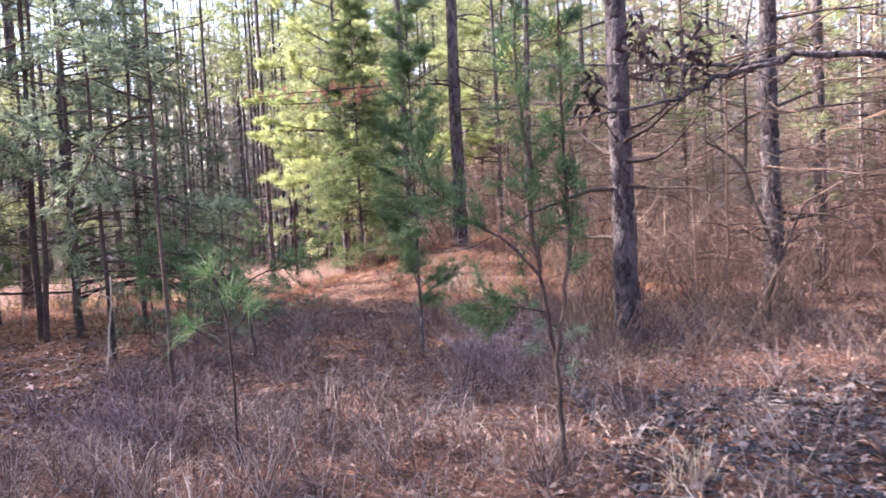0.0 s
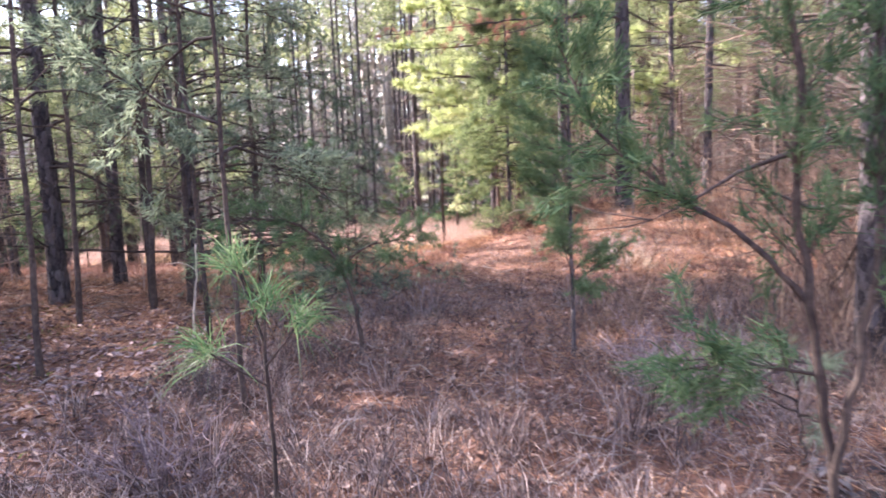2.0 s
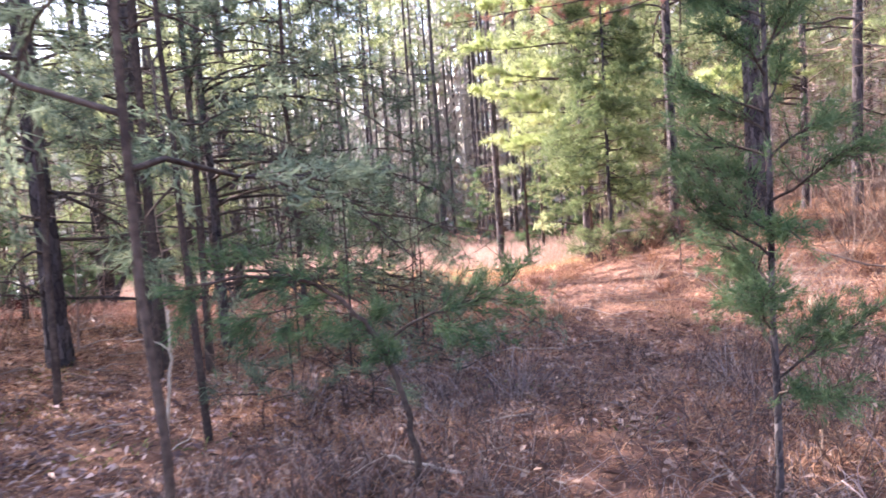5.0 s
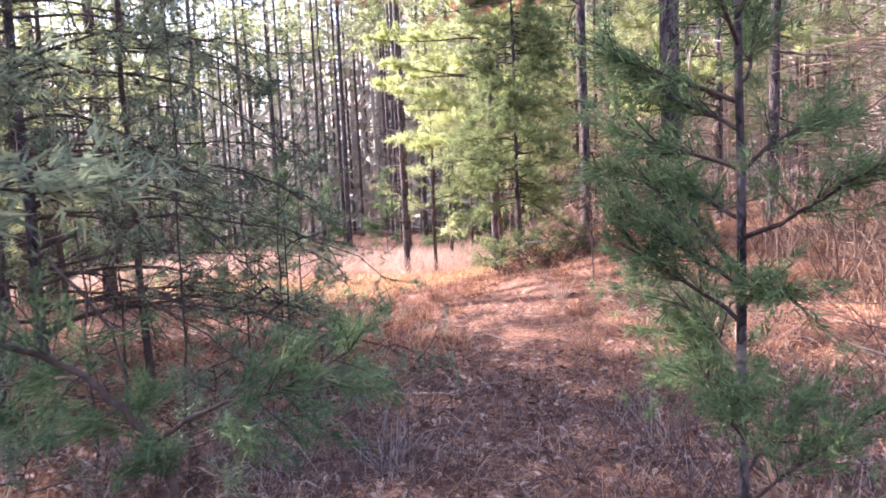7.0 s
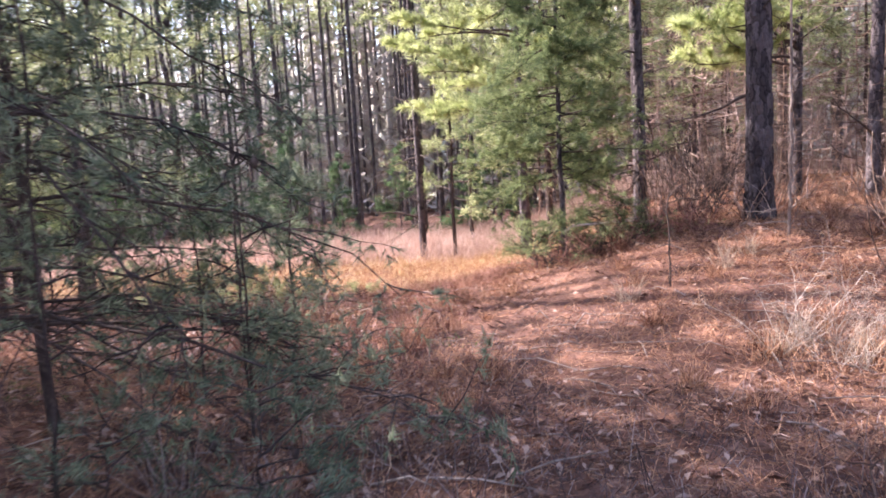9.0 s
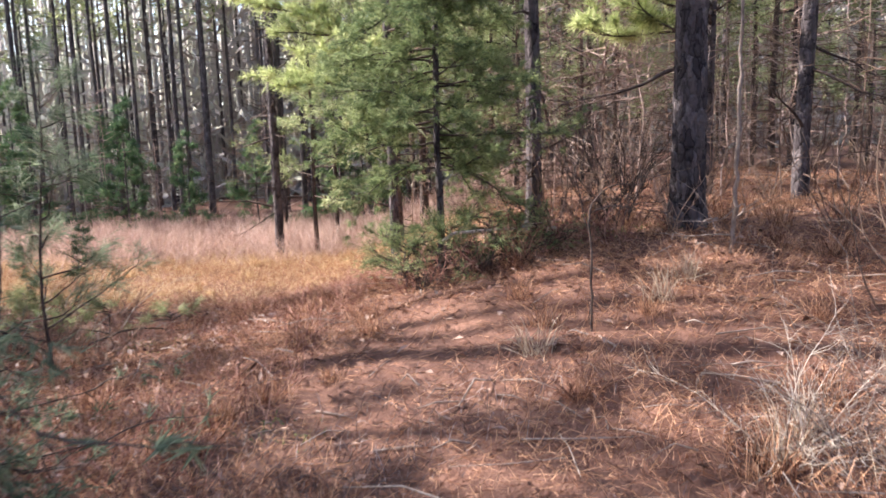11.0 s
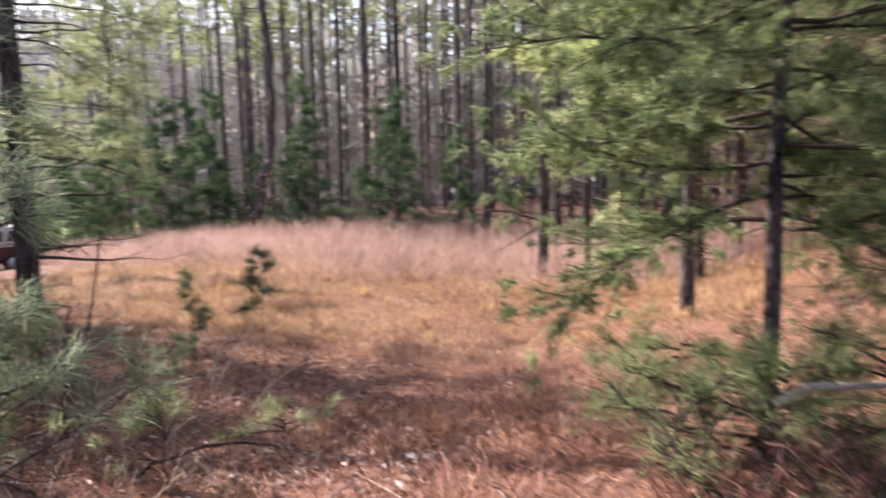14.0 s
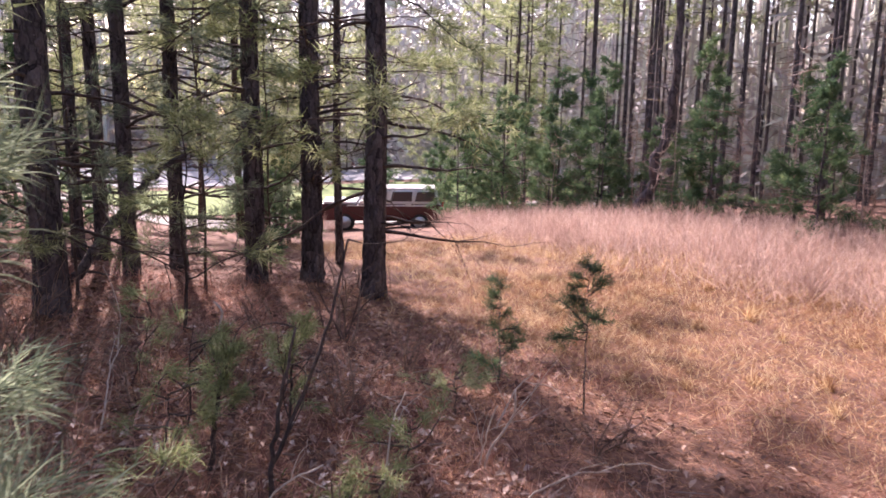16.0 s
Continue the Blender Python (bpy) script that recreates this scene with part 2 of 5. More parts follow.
class Geo:
    """Gathers vertices and faces of one mesh."""
    def __init__(self):
        self.v, self.q, self.t, self.n = [], [], [], 0

    def add(self, v, q=None, t=None):
        if q is not None and len(q):
            self.q.append(np.asarray(q) + self.n)
        if t is not None and len(t):
            self.t.append(np.asarray(t) + self.n)
        self.v.append(np.asarray(v, float))
        self.n += len(v)

    def tube(self, pts, radii, sides=6, rough=0.0, rng=None):
        P = np.asarray(pts, float)
        r = np.asarray(radii, float)
        T = np.gradient(P, axis=0)
        T /= np.linalg.norm(T, axis=1)[:, None] + 1e-9
        ref = np.where(np.abs(T[:, 2:3]) > 0.9, np.array([[1.0, 0, 0]]), np.array([[0, 0, 1.0]]))
        if abs(T[0, 2]) > 0.7:
            ref = np.array([[1.0, 0, 0]] * len(P))
        A = np.cross(T, ref)
        A /= np.linalg.norm(A, axis=1)[:, None] + 1e-9
        B = np.cross(T, A)
        an = np.arange(sides) * 2 * math.pi / sides
        rad = r[:, None] * np.ones(sides)
        if rough and rng is not None:
            rad = rad * (1 + rough * rng.normal(0, 1, rad.shape))
        V = P[:, None] + (A[:, None] * np.cos(an)[None, :, None] + B[:, None] * np.sin(an)[None, :, None]) * rad[..., None]
        k, s = np.meshgrid(np.arange(len(P) - 1), np.arange(sides), indexing="ij")
        k, s = k.reshape(-1), s.reshape(-1)
        s2 = (s + 1) % sides
        Q = np.stack([k * sides + s, k * sides + s2, (k + 1) * sides + s2, (k + 1) * sides + s], -1)
        caps = [[(len(P) - 1) * sides, (len(P) - 1) * sides + i, (len(P) - 1) * sides + i + 1] for i in range(1, sides - 1)]
        self.add(V.reshape(-1, 3), Q, caps)

    def blades(self, base, way, width, rng, bend=0.0):
        """Thin tapered blades from base along way (full length); bend droops the tip."""
        base, way = np.asarray(base, float), np.asarray(way, float)
        n = len(base)
        if not n:
            return
        side = np.cross(way, rng.normal(0, 1, (n, 3)))
        side /= np.linalg.norm(side, axis=1)[:, None] + 1e-9
        w = np.broadcast_to(np.asarray(width, float), (n,))[:, None]
        L = np.linalg.norm(way, axis=1)[:, None]
        if bend:
            mid = base + way * 0.55
            tip = base + way - np.array([0, 0, 1.0]) * L * bend
            V = np.stack([base - side * w / 2, base + side * w / 2, mid + side * w * 0.4, mid - side * w * 0.4, tip], 1)
            i = np.arange(n) * 5
            self.add(V.reshape(-1, 3), np.stack([i, i + 1, i + 2, i + 3], -1), np.stack([i + 3, i + 2, i + 4], -1))
        else:
            V = np.stack([base - side * w / 2, base + side * w / 2, base + way], 1)
            i = np.arange(n) * 3
            self.add(V.reshape(-1, 3), None, np.stack([i, i + 1, i + 2], -1))

    def mesh(self, name, mat, shade=False):
        me = bpy.data.meshes.new(name)
        V = np.concatenate(self.v)
        q = np.concatenate(self.q) if self.q else np.zeros((0, 4), int)
        t = np.concatenate(self.t) if self.t else np.zeros((0, 3), int)
        me.vertices.add(len(V))
        me.vertices.foreach_set("co", V.reshape(-1).astype(np.float32))
        me.loops.add(len(q) * 4 + len(t) * 3)
        me.loops.foreach_set("vertex_index", np.concatenate([q.reshape(-1), t.reshape(-1)]).astype(np.int32))
        me.polygons.add(len(q) + len(t))
        starts = np.concatenate([np.arange(len(q)) * 4, len(q) * 4 + np.arange(len(t)) * 3])
        me.polygons.foreach_set("loop_start", starts.astype(np.int32))
        if shade:
            me.polygons.foreach_set("use_smooth", np.ones(len(q) + len(t), bool))
        me.update(calc_edges=True)
        me.materials.append(mat)
        return me


def part(name, geo, mat, parent, label="", shade=False):
    ob = new(name, geo.mesh(name, mat, shade) if isinstance(geo, Geo) else geo)
    ob.parent = parent
    if label:
        ob["label"] = label
    return ob


def unit(v):
    return np.asarray(v, float) / (np.linalg.norm(v, axis=-1, keepdims=True) + 1e-9)


def wander(rng, start, way, length, n, wiggle, lift=0.0):
    """A wavering line of n points."""
    p, d, out = np.array(start, float), unit(way), [np.array(start, float)]
    for i in range(n - 1):
        d = unit(d + rng.normal(0, wiggle, 3) + np.array([0, 0, lift]))
        p = p + d * length / (n - 1)
        out.append(p.copy())
    return np.array(out)


def needles(geo, rng, tips, ways, count, length, width, spread=0.8, bend=0.12):
    """A brush of needles round each twig end."""
    n = len(tips)
    base = np.repeat(tips, count, 0) + rng.normal(0, length * 0.18, (n * count, 3))
    way = unit(np.repeat(unit(ways), count, 0) + rng.normal(0, spread, (n * count, 3)))
    way = way * (length * rng.uniform(0.6, 1.15, n * count))[:, None]
    geo.blades(base, way, width, rng, bend)


def limb_line(rng, p0, a, rise, L, droop, wiggle=0.13):
    return wander(rng, p0, (math.cos(a), math.sin(a), rise), L, 8, wiggle, -droop)


def twig_tufts(rng, wood, green, line, L, m, tuft, needle, width, spread, tuft_from, bend, stick=0.34):
    """Twigs on one limb, each with a brush of needles."""
    at = rng.uniform(tuft_from, 1.0, m)
    at[0] = 1.0
    idx = at * 7
    k = np.minimum(idx.astype(int), 6)
    base = line[k] + (line[k + 1] - line[k]) * (idx - k)[:, None]
    fw = unit(line[k + 1] - line[k])
    tw = unit(fw * 0.8 + rng.normal(0, 0.5, (m, 3)) * np.array([1, 1, 0.6]) + np.array([0, 0, 0.1]))
    tips = base + tw * (rng.uniform(0.08, stick, m)[:, None] * L * 0.7 + 0.04)
    wood.blades(base, tips - base, 0.006 + 0.002 * L, rng)
    if tuft:
        needles(green, rng, tips, tw, tuft, needle, width, spread, bend)
        needles(green, rng, base * 0.4 + tips * 0.6, tw, max(1, tuft // 2), needle, width, spread, bend)
        needles(green, rng, base * 0.75 + tips * 0.25, tw, max(1, tuft // 3), needle, width, spread, bend)


def limbed(rng, root, h, start, stop, limbs, reach, droop, twigs, tuft, needle, width, spread, mat, top_reach=0.15, trunk=None, side=None, tuft_from=0.35,
           rise=0.0, bend=0.12, single=True, bare=0.0, wiggle=0.13, thick=1.0, crown_name="crown", stick=0.34, label=""):
    """Limbs along a trunk with twigs and needles: each limb a part of its own where it can be told apart."""
    allwood, tw, green = Geo(), Geo(), Geo()
    for i in range(limbs):
        f = (i + rng.uniform(0, 1)) / limbs
        z = start + (stop - start) * f
        a = rng.uniform(0, 2 * math.pi)
        if side is not None and rng.random() < side[1]:
            a = side[0] + rng.normal(0, 0.55)
        L = reach * (1 - f * (1 - top_reach)) * rng.uniform(0.6, 1.1)
        line = limb_line(rng, trunk(z), a, rise + rng.normal(0, 0.08 if wiggle < 0.2 else 0.25), L, droop, wiggle)
        w = Geo() if single else allwood
        if single:
            w.tube(line, np.linspace((0.005 + 0.006 * L) * thick, 0.003, 8), 4)
        else:
            w.tube(line[[0, 3, 7]], np.array([0.006 + 0.008 * L, 0.006 + 0.003 * L, 0.004]) * thick, 3)
        if single:
            part("limb", w, M_TWIG, root)
        t = 0 if rng.random() < bare else tuft
        twig_tufts(rng, tw, green, line, L, max(2, int(twigs * (0.4 + 0.6 * L / reach))), t, needle, width, spread, tuft_from, bend, stick)
    if not single:
        tagged(part("limbwork", allwood, M_TWIG, root), kind="stuff")
    if tw.n:
        tagged(part("twigwork", tw, M_TWIG, root), kind="stuff")
    if green.n:
        tagged(part(crown_name, green, mat, root, label), kind="stuff")


def trunk_line(rng, h, lean=(0, 0), sway=0.03, n=14):
    z = np.linspace(-0.15, h, n)
    x = lean[0] * z + np.cumsum(rng.normal(0, sway, n)) * 0.5
    y = lean[1] * z + np.cumsum(rng.normal(0, sway, n)) * 0.5
    x, y = x - x[0], y - y[0]
    return np.stack([x, y, z], -1), (lambda q: np.array([np.interp(q, z, x), np.interp(q, z, y), q]))


def bark_trunk(rng, geo, line, d, sides=14, taper=0.35, flare=0.25):
    n = len(line)
    f = np.linspace(0, 1, n)
    r = d / 2 * (1 - f * (1 - taper)) * (1 + flare * np.exp(-(line[:, 2] - line[0, 2]) * 3.5))
    geo.tube(line, r, sides, 0.04, rng)


def bark_plates(rng, geo, at, d, h, taper, count):
    """Raised plates of bark on the lower trunk."""
    for _ in range(count):
        z, a = rng.uniform(0.02, h), rng.uniform(0, 2 * math.pi)
        hh, ww = rng.uniform(0.04, 0.11), rng.uniform(0.10, 0.24)
        rows = []
        for dz in (-hh, 0, hh):
            c = at(max(0.0, z + dz))
            r = d / 2 * (1 + 0.25 * math.exp(-max(0, z + dz) * 3.5)) * (1 - 0.04 * z)
            for da, lift in ((-ww, 0.97), (0, 1.09 if dz == 0 else 1.03), (ww, 0.97)):
                q = a + da * (1.0 if dz == 0 else 0.7)
                rows.append([c[0] + math.cos(q) * r * lift, c[1] + math.sin(q) * r * lift, z + dz])
        geo.add(np.array(rows), [[0, 1, 4, 3], [1, 2, 5, 4], [3, 4, 7, 6], [4, 5, 8, 7]])


def stub_branches(rng, root, trunk, z0, z1, count, reach, droop=0.05, forks=2, single=True, mat=None, name="dead_branch", thick=1.0):
    rest = Geo()
    for _ in range(count):
        z, a = rng.uniform(z0, z1), rng.uniform(0, 2 * math.pi)
        L = reach * rng.uniform(0.3, 1.1)
        w = Geo() if single else rest
        line = wander(rng, trunk(z), (math.cos(a), math.sin(a), rng.uniform(-0.2, 0.35)), L, 6, 0.16, -droop)
        w.tube(line, np.linspace((0.009 + 0.011 * L) * thick, 0.003, 6), 4 if single else 3)
        for _ in range(forks):
            k = rng.integers(2, 6)
            sub = wander(rng, line[k], unit(line[k] - line[k - 1]) + rng.normal(0, 0.5, 3), L * rng.uniform(0.2, 0.5), 4, 0.2, -droop)
            w.tube(sub, np.linspace(0.006, 0.0025, 4) * thick, 3)
        if single:
            part(name, w, mat or M_TWIG, root)
    if not single:
        tagged(part("branchwork", rest, mat or M_TWIG, root), kind="stuff")


def place(ob, x, y, turn=0.0, dz=0.0):
    ob.matrix_world = pose(x, y, gz(x, y) + dz, 0, 0, turn)
    return ob


def tall_pine(seed, d, h=17.0, lean=(0, 0), dead=14, reach=1.3, label="", low=1.0, near=True, crown_from=0.5, low_green=0, crown_limbs=24):
    rng = np.random.default_rng(seed)
    root = new("pine_tree")
    line, at = trunk_line(rng, h, lean, 0.02, 26 if near else 12)
    g = Geo()
    bark_trunk(rng, g, line, d, 16 if near else 8, 0.3)
    if near:
        bark_plates(rng, g, at, d, 4.0, 0.3, int(900 * d))
    part("trunk", g, M_BARK, root, shade=not near)
    if near:
        stub_branches(rng, root, at, 0.7, 5.5, int(dead * 1.5), 1.7, 0.03, 5)
    else:
        stub_branches(rng, root, at, low, h * 0.6, dead, reach, single=False)
    if low_green:
        limbed(rng, root, h, 2.0, 6.2, low_green, 2.4, 0.03, 20, 16, 0.17, 0.016, 0.7, M_PINE, 0.8, at, None, 0.45, 0.05, 0.0, near, 0.3, crown_name="low_foliage")
    limbed(rng, root, h, h * crown_from, h, crown_limbs, 2.6, 0.02, 9, 4, 0.42, 0.07, 0.9, M_PINE, 0.3, at, bend=0.0, single=False)
    return tagged(root, label or "tall pine with dark plated bark and bare lower trunk", "tree", "tall pines")


def cedar(seed, h, d, reach, label, side=None, low=0.15, dense=1.0, mat=None, fine=1.0, near=True, name="cedar_tree", leaf=18, width=0.0, rise=0.3):
    rng = np.random.default_rng(seed)
    root = new(name)
    line, at = trunk_line(rng, h, (0, 0), 0.012, 16)
    g = Geo()
    bark_trunk(rng, g, line, d, 9, 0.15)
    part("trunk", g, M_BARK, root, shade=True)
    limbed(rng, root, h, low, h, int(13 * h * dense), reach, 0.02, int(28 * fine), leaf if near else 9, 0.085 / fine, width or 0.013 / fine, 0.55, mat or M_CEDAR, 0.15, at, side,
           0.2, rise, 0.0, near, stick=0.5)
    return tagged(root, label, "tree", "cedars")


def young_pine(seed, h, d, reach, limbs, label, lean=(0, 0), start=0.3, tuft=16, needle=0.14, twigs=6, width=0.006, mat=None, side=None, sway=0.03, rise=0.35,
               name="young_pine", near=True, droop=0.0, tuft_from=0.5, top=0.25, bare=0.0, bend=0.12, spread=0.6, wiggle=0.13):
    rng = np.random.default_rng(seed)
    root = new(name)
    line, at = trunk_line(rng, h, lean, sway, 14)
    g = Geo()
    bark_trunk(rng, g, line, d, 8, 0.2)
    part("trunk", g, M_TWIG, root, shade=True)
    limbed(rng, root, h, start, h, limbs, reach, droop, twigs, tuft, needle, width, spread, mat or M_PINE, top, at, side, tuft_from, rise, bend, near, bare, wiggle)
    return tagged(root, label, "tree", "young pines")


def sapling(seed, h, d, label, lean=(0, 0), branches=10, reach=0.6, sway=0.05, mat=None, name="bare_sapling", low=0.3, near=True, green=0):
    rng = np.random.default_rng(seed)
    root = new(name)
    line, at = trunk_line(rng, h, lean, sway, 14)
    g = Geo()
    bark_trunk(rng, g, line, d, 7, 0.25, 0.2)
    part("trunk", g, mat or M_TWIG, root, shade=True)
    stub_branches(rng, root, at, h * low, h, branches, reach, -0.03, 3, near, mat, "side_branch", 0.55)
    if green:
        limbed(rng, root, h, 1.5, h * 0.75, green, 1.3, 0.02, 22, 13, 0.09, 0.013, 0.6, M_DARKPINE, 0.7, at, None, 0.35, 0.1, 0.0, near, wiggle=0.2, crown_name="foliage")
    return tagged(root, label, "tree", "bare saplings")


def shrub(seed, h, stems, label, spread=0.5, mat=None, forks=6, name="bare_shrub", near=False, thick=1.0):
    rng = np.random.default_rng(seed)
    root = new(name)
    g, tw = Geo(), Geo()
    for _ in range(stems):
        a = rng.uniform(0, 2 * math.pi)
        L = h * rng.uniform(0.6, 1.1)
        s = Geo() if near else g
        line = wander(rng, (rng.normal(0, 0.06), rng.normal(0, 0.06), -0.05), (math.cos(a) * spread, math.sin(a) * spread, 1), L, 8, 0.14, 0.02)
        s.tube(line, np.linspace(0.008, 0.003, 8) * thick, 3)
        for _ in range(forks):
            k = rng.integers(2, 8)
            sub = wander(rng, line[k], unit(line[k] - line[k - 1]) + rng.normal(0, 0.6, 3), L * rng.uniform(0.15, 0.45), 5, 0.25)
            tw.tube(sub, np.linspace(0.004, 0.0015, 5) * thick, 3)
        if near:
            part("stem", s, mat or M_BRUSH, root)
    if not near:
        tagged(part("stemwork", g, mat or M_BRUSH, root), kind="stuff")
    tagged(part("twigwork", tw, mat or M_BRUSH, root), kind="stuff")
    return tagged(root, label, "shrub", "bare shrubs")


# ---- the ground sheet ----
gv, gq = ground_mesh()
g = Geo()
g.add(gv, gq)
ground = tagged(new("ground", g.mesh("ground", M_GROUND, True)), "forest floor covered in brown leaf litter and pine straw", "ground", kind="structure")


def strip(name, x0, x1, y0, y1, mat, label, lift, category, step=1.5):
    """A sheet lying just over the ground."""
    ax, ay = np.arange(x0, x1 + 0.01, step), np.arange(y0, y1 + 0.01, step)
    X, Y = np.meshgrid(ax, ay)
    rngs = np.random.default_rng(len(name))
    V = np.stack([X + rngs.normal(0, 0.25, X.shape), Y, height(X, Y) + lift], -1).reshape(-1, 3)
    n = len(ax)
    i, j = np.meshgrid(np.arange(n - 1), np.arange(len(ay) - 1))
    k = (j * n + i).reshape(-1)
    s = Geo()
    s.add(V, np.stack([k, k + 1, k + n + 1, k + n], -1))
    return tagged(new(name, s.mesh(name, mat, True)), label, category, kind="structure")


strip("road", -76, -50, -60, 110, M_ROAD, "pale grey asphalt road beyond the lawn", 0.05, "road")
strip("lawn", -48.5, -36, 0, 60, M_LAWN, "green mown lawn beyond the trees", 0.06, "lawn")
strip("driveway", -35, -30.5, -30, 60, M_GRAVEL, "pale gravel drive behind the trees", 0.05, "driveway")

# ---- tall pines seen near the walk: place, trunk width, lean ----
for i, (x, y, d, lx, dead, green) in enumerate([
        (0.42, 16.43, 0.29, 0.0, 8, 0), (2.2, 18.3, 0.17, 0.02, 8, 0), (-0.83, 18.4, 0.18, 0, 14, 0),
        (1.9, 7.6, 0.24, 0, 16, 0), (4.6, 10.2, 0.26, 0, 14, 0), (-6.95, 10.07, 0.23, -0.02, 34, 0), (-7.3, 11.8, 0.18, 0, 16, 5),
        (-11.8, 11.5, 0.28, -0.03, 16, 4), (-9.9, 7.7, 0.21, -0.03, 26, 0), (-14.5, 11.0, 0.26, -0.02, 16, 4),
        (-11.2, 19.7, 0.29, 0, 26, 20), (-12.3, 19.3, 0.29, -0.02, 20, 20), (-12.3, 18.5, 0.26, 0, 18, 10), (-13.3, 17.7, 0.21, 0, 18, 4),
        (-10.5, 15.9, 0.29, -0.02, 30, 3), (-12.8, 17.0, 0.2, -0.02, 16, 7), (-13.8, 20.4, 0.13, 0, 16, 12), (-13.85, 16.5, 0.17, -0.01, 16, 7),
        (-13.9, 16.8, 0.19, 0, 14, 4), (-7.0, 30.0, 0.2, 0, 12, 0), (-6.28, 26.9, 0.2, 0, 12, 0)]):
    place(tall_pine(100 + i, d, 17 + (i % 4), (lx, 0), dead, low_green=green, crown_limbs=14, crown_from=0.72), x, y)

# slender dark stems of the thicket
for i, (x, y, d, h, lx, green) in enumerate([(-6.16, 6.2, 0.13, 9, -0.07, 0), (-6.19, 7.8, 0.085, 9, -0.03, 3), (-5.85, 7.69, 0.10, 9, -0.03, 0), (-4.44, 6.78, 0.055, 7, -0.02, 8),
                                      (-5.2, 9.47, 0.075, 8, 0.01, 6), (-5.63, 8.74, 0.065, 8, 0.0, 6), (-5.0, 9.94, 0.08, 9, 0, 5), (-2.3, 6.1, 0.04, 6, 0.01, 9),
                                      (-5.5, 9.92, 0.10, 8, 0.02, 4), (-3.73, 8.17, 0.055, 7, 0, 10), (-8.2, 8.3, 0.08, 8, 0, 4), (-9.0, 9.6, 0.08, 8, 0, 6), (-7.7, 7.2, 0.06, 7, 0.02, 2),
                                      (-4.6, 11.2, 0.07, 7, 0, 3), (-7.2, 9.0, 0.05, 7, 0.02, 4)]):
    place(sapling(200 + i, h, d, "slender dark pine stem with bare side twigs", (lx, 0), 17, 0.9, 0.03, name="slender_pine", low=0.16 if d > 0.05 else 0.4, green=green), x, y)

for i, (x, y, h) in enumerate(((-3.52, 9.96, 3.0), (-3.75, 9.3, 2.4), (-3.48, 11.55, 2.2), (-3.3, 11.2, 1.8), (-4.3, 10.4, 2.6), (-4.0, 11.9, 2.0))):
    place(sapling(260 + i, h, 0.022, "thin bare reddish stem under the spreading pine", (0.01, 0), 9, 0.35, 0.02, low=0.25), x, y)

# ---- evergreens ----
place(cedar(1, 5.0, 0.036, 0.62, "dark green cedar standing beside the trail", low=0.5, dense=0.95, fine=1.6, leaf=20, width=0.0046, rise=0.6), -0.27, 7.67)
place(cedar(2, 7.0, 0.075, 1.15, "bushy green cedar with feathery boughs over a bare lower trunk", low=1.0, dense=1.8, mat=M_CEDARLIT, fine=1.3, leaf=32, width=0.007, rise=0.0), -1.8, 16.6)
for i, (x, y, h) in enumerate(((-2.15, 16.55, 0.6), (-1.75, 16.4, 0.5), (-1.35, 16.55, 0.5))):
    place(cedar(21 + i, h, 0.025, 0.95, "low sparse cedar spreading over the grass", low=0.06, dense=2.4, mat=M_CEDARLIT, fine=1.4, leaf=7, width=0.005, rise=0.3), x, y)


